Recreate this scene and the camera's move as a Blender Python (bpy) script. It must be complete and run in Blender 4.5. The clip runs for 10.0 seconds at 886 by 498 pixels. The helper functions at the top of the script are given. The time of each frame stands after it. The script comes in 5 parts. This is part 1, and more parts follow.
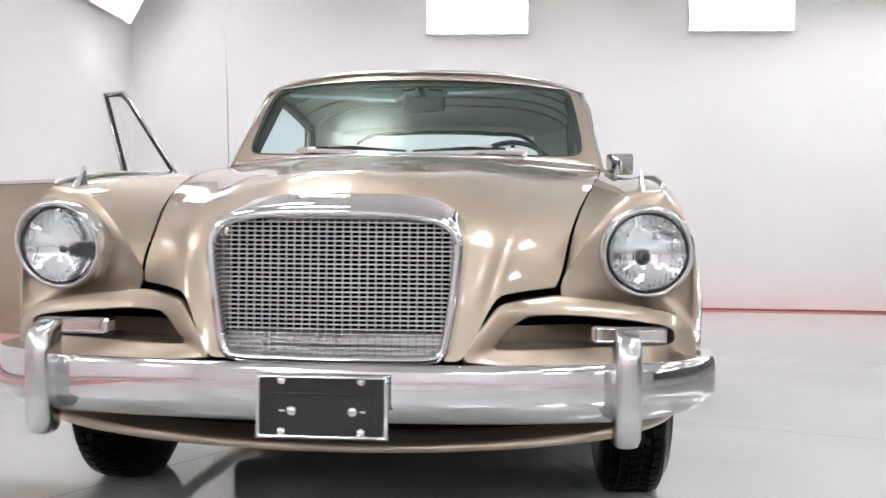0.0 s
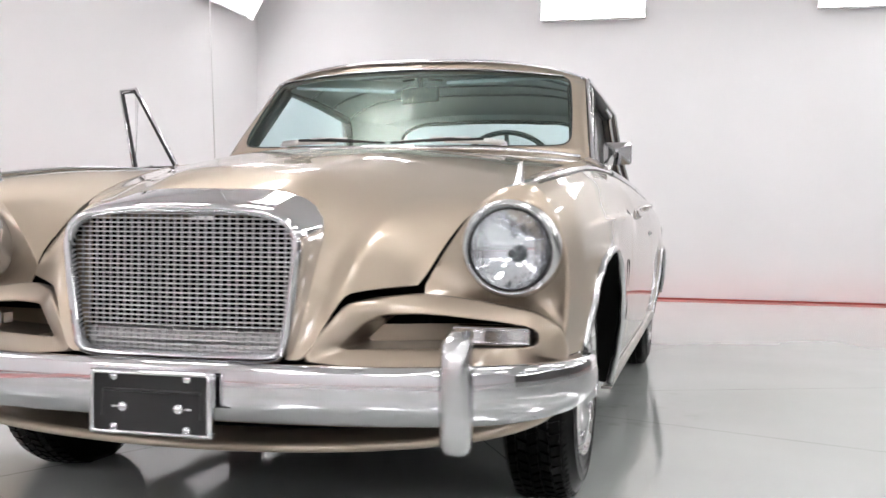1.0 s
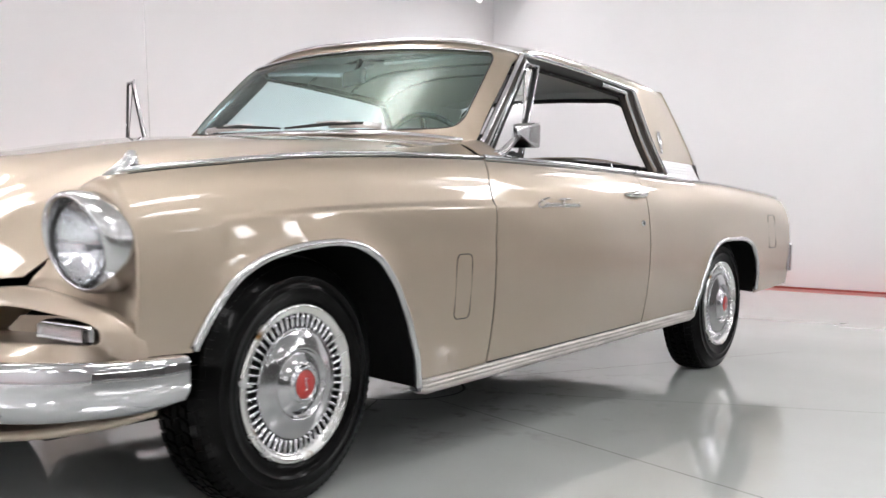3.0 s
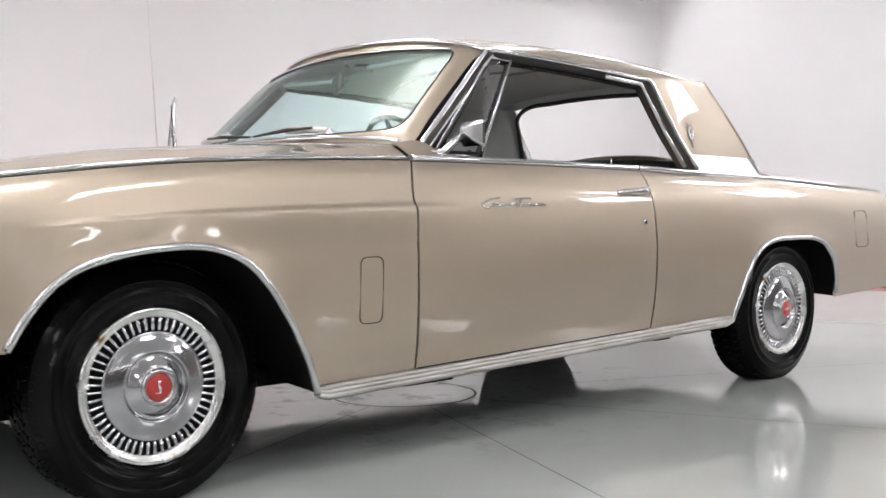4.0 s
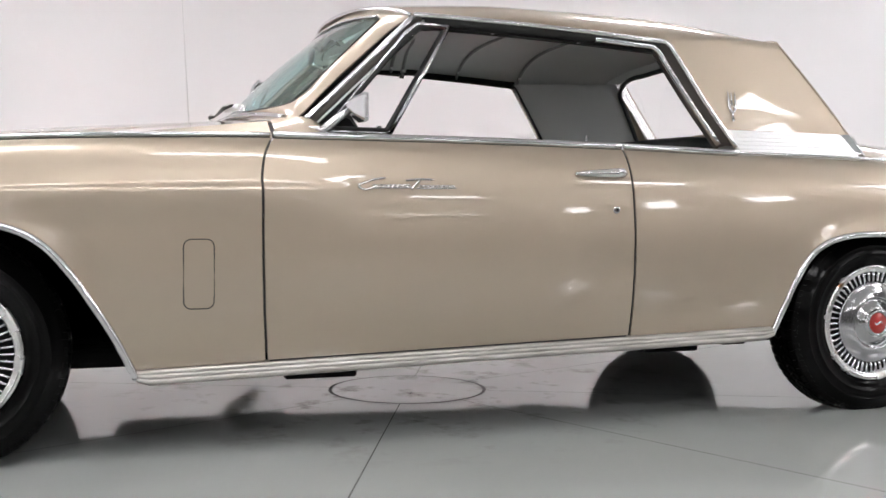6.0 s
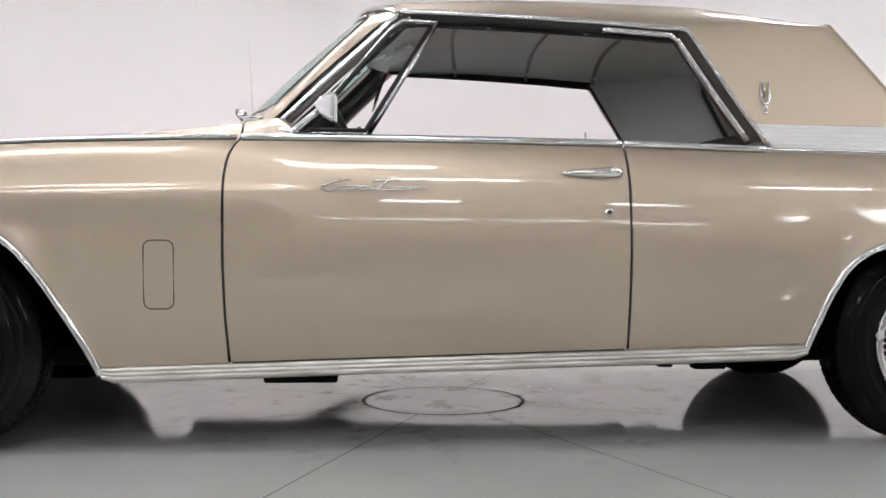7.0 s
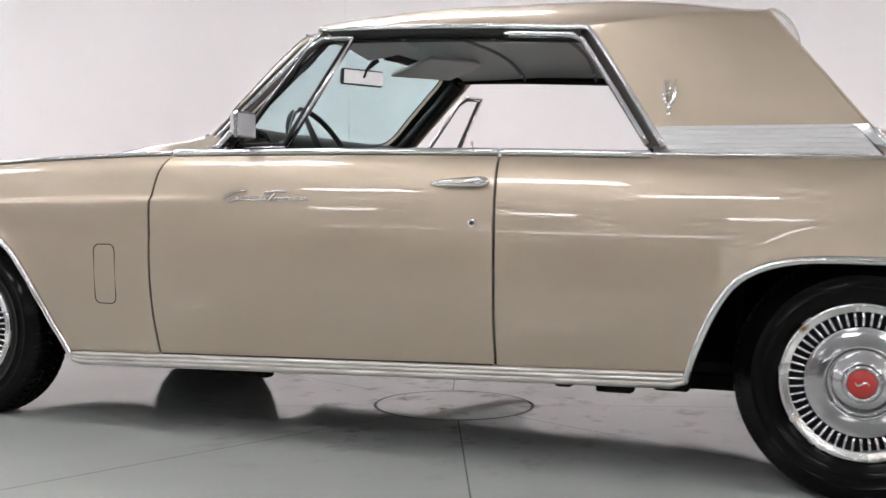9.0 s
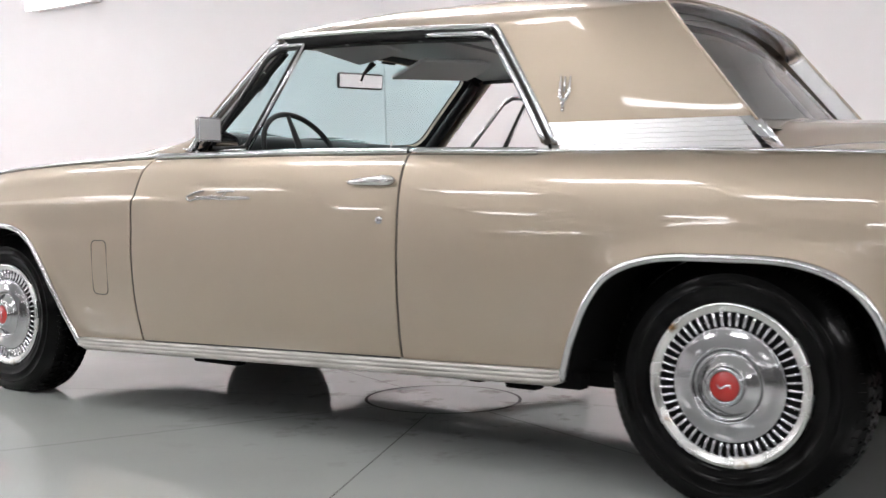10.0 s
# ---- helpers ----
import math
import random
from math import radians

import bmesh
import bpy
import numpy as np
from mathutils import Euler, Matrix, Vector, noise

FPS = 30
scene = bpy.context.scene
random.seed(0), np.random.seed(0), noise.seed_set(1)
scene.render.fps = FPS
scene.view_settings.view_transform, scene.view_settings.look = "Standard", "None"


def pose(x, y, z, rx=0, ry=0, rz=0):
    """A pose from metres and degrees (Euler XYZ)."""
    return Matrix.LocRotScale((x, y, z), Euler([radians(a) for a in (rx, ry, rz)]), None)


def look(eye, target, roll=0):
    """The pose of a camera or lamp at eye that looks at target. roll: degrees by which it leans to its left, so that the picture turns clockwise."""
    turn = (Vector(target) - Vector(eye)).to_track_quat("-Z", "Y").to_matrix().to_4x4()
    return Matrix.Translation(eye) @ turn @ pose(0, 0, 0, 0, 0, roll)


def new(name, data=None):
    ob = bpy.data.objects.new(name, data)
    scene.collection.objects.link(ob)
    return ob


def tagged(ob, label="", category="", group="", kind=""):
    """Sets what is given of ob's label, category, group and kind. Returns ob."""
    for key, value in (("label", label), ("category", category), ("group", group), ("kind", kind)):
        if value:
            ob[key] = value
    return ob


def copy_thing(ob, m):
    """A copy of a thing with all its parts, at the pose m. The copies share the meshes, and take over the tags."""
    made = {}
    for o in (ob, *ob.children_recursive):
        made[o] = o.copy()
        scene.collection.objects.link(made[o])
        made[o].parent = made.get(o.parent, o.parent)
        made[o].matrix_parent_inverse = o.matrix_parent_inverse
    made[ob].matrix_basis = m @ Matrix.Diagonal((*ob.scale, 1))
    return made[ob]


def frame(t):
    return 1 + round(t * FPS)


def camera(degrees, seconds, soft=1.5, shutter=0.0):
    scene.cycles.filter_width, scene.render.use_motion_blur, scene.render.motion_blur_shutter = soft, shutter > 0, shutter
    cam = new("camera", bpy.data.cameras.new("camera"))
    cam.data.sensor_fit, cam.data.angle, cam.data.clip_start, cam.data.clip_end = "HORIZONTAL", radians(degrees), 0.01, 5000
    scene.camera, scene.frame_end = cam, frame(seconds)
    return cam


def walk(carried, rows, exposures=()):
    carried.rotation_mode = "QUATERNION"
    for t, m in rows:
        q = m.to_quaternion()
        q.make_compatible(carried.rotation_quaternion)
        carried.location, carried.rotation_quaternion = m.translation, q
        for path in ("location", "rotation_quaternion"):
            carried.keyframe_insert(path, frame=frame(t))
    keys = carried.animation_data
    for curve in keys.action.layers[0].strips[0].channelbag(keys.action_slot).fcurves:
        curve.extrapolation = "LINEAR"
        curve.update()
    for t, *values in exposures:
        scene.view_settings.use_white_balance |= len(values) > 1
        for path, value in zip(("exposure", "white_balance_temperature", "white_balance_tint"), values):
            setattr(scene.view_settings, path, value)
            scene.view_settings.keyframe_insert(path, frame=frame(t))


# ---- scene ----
import collections

cam = camera(44.9, 10.0, shutter=0.5)
PATH = [
    (0, (0.432, -3.205, 0.718), (0.283, -1.21, 0.701), 0.7),
    (0.5, (0.781, -3.095, 0.732), (0.461, -1.121, 0.7), 0.8),
    (1, (1.181, -3.001, 0.745), (0.692, -1.062, 0.702), 0.7),
    (1.5, (1.576, -2.82, 0.741), (0.905, -0.936, 0.694), 0.8),
    (2, (1.943, -2.608, 0.758), (1.122, -0.785, 0.696), 0.9),
    (2.5, (2.311, -2.326, 0.773), (1.335, -0.582, 0.699), 0.9),
    (3, (2.719, -2.063, 0.802), (1.581, -0.42, 0.711), 1.1),
    (3.2, (2.883, -1.928, 0.79), (1.67, -0.34, 0.701), 0.3),
    (4.3, (3.589, -1.075, 0.776), (2.016, 0.158, 0.704), -0.2),
    (4.5, (3.66, -0.943, 0.77), (2.045, 0.235, 0.7), -0.1),
    (5, (3.838, -0.501, 0.753), (2.112, 0.507, 0.687), -0.0),
    (5.2, (3.874, -0.335, 0.765), (2.114, 0.61, 0.688), 0.1),
    (6.5, (4.054, 0.851, 0.748), (2.093, 1.233, 0.664), 0.3),
    (7, (4.045, 1.281, 0.719), (2.052, 1.422, 0.652), 0.2),
    (7.5, (4.017, 1.752, 0.739), (2.022, 1.63, 0.665), 0.1),
    (8, (3.978, 2.187, 0.741), (2.008, 1.843, 0.673), 0.2),
    (8.5, (3.911, 2.661, 0.765), (1.993, 2.1, 0.687), 0.1),
    (9, (3.809, 3.095, 0.77), (1.958, 2.341, 0.691), 0.3),
    (9.5, (3.65, 3.573, 0.765), (1.9, 2.607, 0.688), 0.1),
    (10, (3.421, 4.002, 0.767), (1.784, 2.855, 0.686), -0.0),
]
walk(cam, [(t, look(eye, target, roll)) for t, eye, target, roll in PATH])

# ---- light ----
world = bpy.data.worlds.new("world")
world.use_nodes = True
scene.world = world
world.node_tree.nodes["Background"].inputs[0].default_value = (0.9, 0.95, 1.0, 1)
world.node_tree.nodes["Background"].inputs[1].default_value = 0.3
scene.view_settings.exposure = -0.45
TUBE_POWER = 22.8

# ---- materials ----
def material(name, color, rough=0.5, metal=0.0, coat=0.0, coat_rough=0.03, spec=0.5):
    m = bpy.data.materials.new(name)
    m.use_nodes = True
    b = m.node_tree.nodes["Principled BSDF"]
    b.inputs["Base Color"].default_value = (*color, 1)
    b.inputs["Roughness"].default_value = rough
    b.inputs["Metallic"].default_value = metal
    b.inputs["Coat Weight"].default_value = coat
    b.inputs["Coat Roughness"].default_value = coat_rough
    b.inputs["Specular IOR Level"].default_value = spec
    return m


def noise_into(m, scale, detail, low, high, socket="Base Color", stretch=(1, 1, 1)):
    """A noise over object space that runs between two colours or values of one socket."""
    nt = m.node_tree
    b = nt.nodes["Principled BSDF"]
    tc, mp = nt.nodes.new("ShaderNodeTexCoord"), nt.nodes.new("ShaderNodeMapping")
    mp.inputs["Scale"].default_value = stretch
    tx, cr = nt.nodes.new("ShaderNodeTexNoise"), nt.nodes.new("ShaderNodeValToRGB")
    tx.inputs["Scale"].default_value, tx.inputs["Detail"].default_value = scale, detail
    cr.color_ramp.elements[0].position, cr.color_ramp.elements[1].position = 0.3, 0.7
    cr.color_ramp.elements[0].color = (*low, 1) if not isinstance(low, float) else (low, low, low, 1)
    cr.color_ramp.elements[1].color = (*high, 1) if not isinstance(high, float) else (high, high, high, 1)
    nt.links.new(tc.outputs["Object"], mp.inputs[0])
    nt.links.new(mp.outputs[0], tx.inputs["Vector"])
    nt.links.new(tx.outputs[0], cr.inputs[0])
    nt.links.new(cr.outputs[0], b.inputs[socket])
    return m


def bump_into(m, scale, strength, distance=0.002, detail=4.0, stretch=(1, 1, 1)):
    nt = m.node_tree
    b = nt.nodes["Principled BSDF"]
    tc, mp = nt.nodes.new("ShaderNodeTexCoord"), nt.nodes.new("ShaderNodeMapping")
    mp.inputs["Scale"].default_value = stretch
    tx, bp = nt.nodes.new("ShaderNodeTexNoise"), nt.nodes.new("ShaderNodeBump")
    tx.inputs["Scale"].default_value, tx.inputs["Detail"].default_value = scale, detail
    bp.inputs["Strength"].default_value, bp.inputs["Distance"].default_value = strength, distance
    nt.links.new(tc.outputs["Object"], mp.inputs[0])
    nt.links.new(mp.outputs[0], tx.inputs["Vector"])
    nt.links.new(tx.outputs[0], bp.inputs["Height"])
    nt.links.new(bp.outputs[0], b.inputs["Normal"])
    return m


def glowing(name, color, strength):
    m = bpy.data.materials.new(name)
    m.use_nodes = True
    b = m.node_tree.nodes["Principled BSDF"]
    b.inputs["Base Color"].default_value = (0.8, 0.8, 0.8, 1)
    b.inputs["Emission Color"].default_value = (*color, 1)
    b.inputs["Emission Strength"].default_value = strength
    return m


def glass(name, color, rough=0.0):
    m = material(name, color, rough)
    b = m.node_tree.nodes["Principled BSDF"]
    b.inputs["Transmission Weight"].default_value = 1.0
    b.inputs["IOR"].default_value = 1.45
    return m


PAINT = material("champagne_metallic_paint", (0.425, 0.355, 0.282), 0.46, 0.90, 1.0)
CHROME = material("chrome", (0.70, 0.70, 0.72), 0.06, 1.0)
BRIGHT = material("bright_grille_metal", (0.76, 0.76, 0.76), 0.36, 0.8)
STEEL = material("brushed_aluminium", (0.72, 0.72, 0.72), 0.30, 1.0)
RIBBED = material("bright_ribbed_metal", (0.88, 0.88, 0.89), 0.30, 0.9)
RUBBER = material("black_tyre_rubber", (0.002, 0.002, 0.002), 0.30, coat=0.18, coat_rough=0.12, spec=0.03)
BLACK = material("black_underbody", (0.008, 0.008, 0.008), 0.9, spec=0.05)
TRIM = material("black_rubber_seal", (0.012, 0.012, 0.012), 0.5)
PLASTIC = material("black_plate_plastic", (0.012, 0.012, 0.013), 0.35)
LINER = material("grey_headliner_vinyl", (0.70, 0.71, 0.70), 0.55)
DASH = material("black_dashboard_vinyl", (0.010, 0.010, 0.011), 0.45, spec=0.3)
CLEAR = glass("clear_glass", (1.0, 1.0, 1.0))
TINT = glass("green_tinted_glass", (0.69, 0.885, 0.912))
LENS = glass("headlamp_glass", (0.95, 0.97, 1.0), 0.03)
RED = material("red_enamel", (0.45, 0.02, 0.015), 0.3, 0.0, 0.5)
WALL = material("white_wall_paint", (0.80, 0.79, 0.80), 0.6)
# for walls out of view, kept dark so that the car's side reflects less light
DIM = material("grey_wall_paint", (0.19, 0.186, 0.18), 0.6)
FLOOR = material("grey_epoxy_floor", (0.50, 0.51, 0.50), 0.16, spec=1.0)
CEIL = material("white_ceiling", (0.84, 0.84, 0.84), 0.7)
SKIRT = material("red_floor_stripe", (0.50, 0.13, 0.11), 0.3)
BASE = material("dark_red_wall_foot", (0.34, 0.07, 0.06), 0.5)
BEZEL = material("dull_silver_bezel", (0.58, 0.58, 0.59), 0.2, 1.0)
DISH = material("polished_wheel_cover", (0.42, 0.42, 0.43), 0.11, 1.0)
RIM = material("worn_chrome_ring", (0.72, 0.72, 0.71), 0.20, 1.0)
SILLMETAL = material("dull_aluminium", (0.50, 0.48, 0.45), 0.40, 0.75)
JOINT = material("dark_floor_joint", (0.03, 0.028, 0.027), 0.7, spec=0.3)
HOUSING = material("white_fixture_sheet", (0.75, 0.75, 0.75), 0.4)
TUBE = glowing("lit_tube", (1.0, 0.98, 1.0), TUBE_POWER)
UPRIGHT = material("grey_grille_uprights", (0.46, 0.46, 0.47), 0.4, 0.8)
GRID = material("dull_grille_uprights", (0.11, 0.11, 0.115), 0.4, 1.0)
CHANNEL = material("dark_brown_window_channel", (0.045, 0.036, 0.03), 0.4)
SCRIPT = material("tarnished_chrome_script", (0.58, 0.57, 0.56), 0.16, 1.0)
BOW = material("grey_headliner_seam", (0.30, 0.30, 0.30), 0.6)
bump_into(PAINT, 3.2, 0.085, 0.02, 1.0)
noise_into(FLOOR, 0.9, 6.0, (0.445, 0.463, 0.449), (0.505, 0.525, 0.509))
nt = FLOOR.node_tree
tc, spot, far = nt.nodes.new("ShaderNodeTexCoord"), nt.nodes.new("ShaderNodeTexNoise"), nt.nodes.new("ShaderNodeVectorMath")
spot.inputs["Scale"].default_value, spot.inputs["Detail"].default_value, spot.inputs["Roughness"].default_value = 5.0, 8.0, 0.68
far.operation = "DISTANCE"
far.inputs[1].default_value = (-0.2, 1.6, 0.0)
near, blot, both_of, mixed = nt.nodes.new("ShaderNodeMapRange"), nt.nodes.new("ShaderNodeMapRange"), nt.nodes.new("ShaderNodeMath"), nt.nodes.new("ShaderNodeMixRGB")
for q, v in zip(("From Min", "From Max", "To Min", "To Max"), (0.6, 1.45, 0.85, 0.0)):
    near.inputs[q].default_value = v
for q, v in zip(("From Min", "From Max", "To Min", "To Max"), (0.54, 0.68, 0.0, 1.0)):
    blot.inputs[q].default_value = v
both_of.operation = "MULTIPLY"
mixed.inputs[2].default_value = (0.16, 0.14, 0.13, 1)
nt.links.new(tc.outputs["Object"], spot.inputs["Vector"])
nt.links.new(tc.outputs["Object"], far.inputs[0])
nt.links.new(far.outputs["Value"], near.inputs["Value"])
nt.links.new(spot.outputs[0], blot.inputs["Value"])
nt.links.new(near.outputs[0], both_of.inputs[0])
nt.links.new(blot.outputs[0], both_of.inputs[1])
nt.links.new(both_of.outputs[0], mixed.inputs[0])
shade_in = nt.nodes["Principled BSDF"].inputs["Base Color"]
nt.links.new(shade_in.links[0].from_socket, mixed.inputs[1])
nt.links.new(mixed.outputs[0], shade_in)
noise_into(FLOOR, 1.2, 1.0, 0.055, 0.085, "Roughness")
noise_into(WALL, 0.7, 3.0, (0.83, 0.82, 0.83), (0.87, 0.86, 0.87))
noise_into(RIM, 9.0, 6.0, 0.12, 0.34, "Roughness")
noise_into(CHROME, 14.0, 4.0, 0.03, 0.06, "Roughness")
bump_into(CHROME, 8.0, 0.04, 0.006, 2.0)
bump_into(RUBBER, 220.0, 0.25, 0.001)
bump_into(LENS, 42.0, 0.7, 0.004, 2.0, (1.0, 1.0, 0.45))
noise_into(SILLMETAL, 6.0, 6.0, (0.36, 0.34, 0.31), (0.60, 0.58, 0.55), "Base Color", (8, 1, 8))
nt = RIM.node_tree
rust, ramp = nt.nodes.new("ShaderNodeTexNoise"), nt.nodes.new("ShaderNodeValToRGB")
rust.inputs["Scale"].default_value, rust.inputs["Detail"].default_value = 11.0, 5.0
ramp.color_ramp.elements[0].position, ramp.color_ramp.elements[1].position = 0.61, 0.68
ramp.color_ramp.elements[0].color, ramp.color_ramp.elements[1].color = (0.64, 0.64, 0.63, 1), (0.22, 0.12, 0.04, 1)
tc = nt.nodes.new("ShaderNodeTexCoord")
nt.links.new(tc.outputs["Object"], rust.inputs["Vector"])
nt.links.new(rust.outputs[0], ramp.inputs[0])
nt.links.new(ramp.outputs[0], nt.nodes["Principled BSDF"].inputs["Base Color"])


def smeared(m, amount, rough):
    """A thin greasy film on a pane: a blurred gloss over part of the clear glass."""
    nt = m.node_tree
    out, b = nt.nodes["Material Output"], nt.nodes["Principled BSDF"]
    gl, mix = nt.nodes.new("ShaderNodeBsdfAnisotropic"), nt.nodes.new("ShaderNodeMixShader")
    tx, cr = nt.nodes.new("ShaderNodeTexNoise"), nt.nodes.new("ShaderNodeMapRange")
    tc = nt.nodes.new("ShaderNodeTexCoord")
    tx.inputs["Scale"].default_value, tx.inputs["Detail"].default_value = 3.0, 3.0
    cr.inputs["To Min"].default_value, cr.inputs["To Max"].default_value = amount * 0.75, amount * 1.25
    gl.inputs["Color"].default_value = (0.90, 1.0, 0.82, 1)
    gl.inputs["Roughness"].default_value = rough
    nt.links.new(tc.outputs["Object"], tx.inputs["Vector"])
    nt.links.new(tx.outputs[0], cr.inputs["Value"])
    nt.links.new(cr.outputs[0], mix.inputs[0])
    nt.links.new(b.outputs[0], mix.inputs[1])
    nt.links.new(gl.outputs[0], mix.inputs[2])
    nt.links.new(mix.outputs[0], out.inputs[0])
    return m


TINT.node_tree.nodes["Principled BSDF"].inputs["IOR"].default_value = 1.12
LENS.node_tree.nodes["Principled BSDF"].inputs["IOR"].default_value = 1.28
CLEAR.node_tree.nodes["Principled BSDF"].inputs["IOR"].default_value = 1.15
# the covers are turned on a lathe: their gloss runs in fans
nt = DISH.node_tree
turned = nt.nodes.new("ShaderNodeTangent")
turned.direction_type, turned.axis = "RADIAL", "X"
nt.nodes["Principled BSDF"].inputs["Anisotropic"].default_value = 0.55
nt.links.new(turned.outputs[0], nt.nodes["Principled BSDF"].inputs["Tangent"])
smeared(TINT, 0.04, 0.30)

# ---- tools ----
def pchip(xs, ys):
    """A smooth curve through points that never overshoots them; takes numbers or arrays."""
    x, y = np.asarray(xs, float), np.asarray(ys, float)
    h, d = np.diff(x), np.diff(y) / np.diff(x)
    m = np.zeros(len(x))
    m[0], m[-1] = d[0], d[-1]
    for i in range(1, len(x) - 1):
        if d[i - 1] * d[i] > 0:
            w1, w2 = 2 * h[i] + h[i - 1], h[i] + 2 * h[i - 1]
            m[i] = (w1 + w2) / (w1 / d[i - 1] + w2 / d[i])

    def f(t):
        t = np.clip(np.asarray(t, float), x[0], x[-1])
        i = np.clip(np.searchsorted(x, t, side="right") - 1, 0, len(x) - 2)
        s = (t - x[i]) / h[i]
        return ((1 + 2 * s) * (1 - s) ** 2 * y[i] + s * (1 - s) ** 2 * h[i] * m[i]
                + s * s * (3 - 2 * s) * y[i + 1] + s * s * (s - 1) * h[i] * m[i + 1])
    return f


def natural(xs, ys):
    """A natural cubic spline through points."""
    x, y = np.asarray(xs, float), np.asarray(ys, float)
    n, h = len(x), np.diff(x)
    a, b = np.eye(n), np.zeros(n)
    for i in range(1, n - 1):
        a[i, i - 1:i + 2] = h[i - 1], 2 * (h[i - 1] + h[i]), h[i]
        b[i] = 6 * ((y[i + 1] - y[i]) / h[i] - (y[i] - y[i - 1]) / h[i - 1])
    k = np.linalg.solve(a, b)

    def f(t):
        t = np.clip(np.asarray(t, float), x[0], x[-1])
        i = np.clip(np.searchsorted(x, t, side="right") - 1, 0, n - 2)
        u, v = x[i + 1] - t, t - x[i]
        return ((k[i] * u ** 3 + k[i + 1] * v ** 3) / (6 * h[i]) + (y[i] / h[i] - k[i] * h[i] / 6) * u
                + (y[i + 1] / h[i] - k[i + 1] * h[i] / 6) * v)
    return f


def path3(points, kind=natural):
    """A 3D curve through points, by share 0..1 of its length."""
    p = np.asarray(points, float)
    s = np.concatenate([[0], np.cumsum(np.linalg.norm(np.diff(p, axis=0), axis=1))])
    f = [kind(s / s[-1], p[:, k]) for k in range(p.shape[1])]
    return lambda t: np.stack([g(t) for g in f], -1)


def mesh_of(bm, name, mat):
    bmesh.ops.recalc_face_normals(bm, faces=bm.faces) if mat is None else None
    me = bpy.data.meshes.new(name)
    bm.to_mesh(me)
    bm.free()
    if mat:
        me.materials.append(mat)
    return me


def part(name, bm, mat, parent, label=""):
    ob = new(name, mesh_of(bm, name, mat))
    ob.parent = parent
    return tagged(ob, label)


def thing(name, label, category, group="", kind="", at=None):
    ob = new(name)
    ob.empty_display_size = 0.1
    if at is not None:
        ob.matrix_basis = at
    return tagged(ob, label, category, group, kind)


def solid(ob, thick=0.005, offset=-1.0, bevel=0.0):
    """Gives a sheet its thickness."""
    rim = collections.Counter(k for p in ob.data.polygons for k in p.edge_keys)
    for e in ob.data.edges:
        if rim[e.key] == 1:
            e.use_edge_sharp = True
    m = ob.modifiers.new("thickness", "SOLIDIFY")
    m.thickness, m.offset, m.use_even_offset = thick, offset, False
    if bevel:
        b = ob.modifiers.new("edge", "BEVEL")
        b.width, b.segments, b.limit_method = bevel, 1, "ANGLE"
    return ob


def sheet(rows, flip=False, bm=None, closed=False, skip=None):
    """Quads over rows of points (an array of shape n, m, 3)."""
    bm = bm or bmesh.new()
    a = np.asarray(rows, float)
    n, m = a.shape[:2]
    vs = [[bm.verts.new(a[i, j]) for j in range(m)] for i in range(n)]
    for i in range(n - 1):
        for j in range(m if closed else m - 1):
            k = (j + 1) % m
            if skip is not None and skip(i, j):
                continue
            q = [vs[i][j], vs[i + 1][j], vs[i + 1][k], vs[i][k]]
            co = {tuple(np.round(v.co, 6)) for v in q}
            if len(co) < 3:
                continue
            try:
                f = bm.faces.new(q[::-1] if flip else q)
                f.smooth = True
            except ValueError:
                pass
    loose = [v for v in bm.verts if not v.link_faces]
    bmesh.ops.delete(bm, geom=loose, context="VERTS")
    return bm


def mirrored(bm):
    """Flips a mesh over to the other side of the car."""
    for v in bm.verts:
        v.co.x = -v.co.x
    bmesh.ops.reverse_faces(bm, faces=bm.faces)
    return bm


def tube(points, radius, bm=None, sides=8, caps=True, flat=1.0, up=(0, 0, 1), closed=False):
    """A round or flattened bar along points; radius may be a list."""
    bm = bm or bmesh.new()
    p = [Vector(q) for q in points]
    n = len(p)
    rad = list(radius) if hasattr(radius, "__len__") else [radius] * n
    rings = []
    for i in range(n):
        if closed:
            d = (p[(i + 1) % n] - p[i - 1]).normalized()
        else:
            d = (p[min(i + 1, n - 1)] - p[max(i - 1, 0)]).normalized()
        a = d.cross(Vector(up))
        a = a.normalized() if a.length > 1e-4 else d.orthogonal().normalized()
        b = a.cross(d).normalized()
        rings.append([bm.verts.new(p[i] + rad[i] * (math.cos(t) * a * flat + math.sin(t) * b))
                      for t in (2 * math.pi * k / sides for k in range(sides))])
    for i in range(n if closed else n - 1):
        for k in range(sides):
            f = bm.faces.new((rings[i][k], rings[i][(k + 1) % sides], rings[(i + 1) % n][(k + 1) % sides], rings[(i + 1) % n][k]))
            f.smooth = True
    if caps and not closed:
        bm.faces.new(rings[0][::-1])
        bm.faces.new(rings[-1])
    bmesh.ops.recalc_face_normals(bm, faces=bm.faces)
    return bm


def box(lo, hi, bm=None, bevel=0.0, m=None):
    bm = bm or bmesh.new()
    lo, hi = Vector(lo), Vector(hi)
    made = bmesh.ops.create_cube(bm, size=1.0)["verts"]
    for v in made:
        v.co = Vector([(lo[k] + hi[k]) / 2 + v.co[k] * (hi[k] - lo[k]) for k in range(3)])
    if bevel:
        es = list({e for v in made for e in v.link_edges})
        made = list({v for f in bmesh.ops.bevel(bm, geom=es, offset=bevel, segments=2, affect="EDGES", profile=0.5)["faces"] for v in f.verts} | {v for v in made if v.is_valid})
    if m is not None:
        for v in made:
            v.co = m @ v.co
    return bm


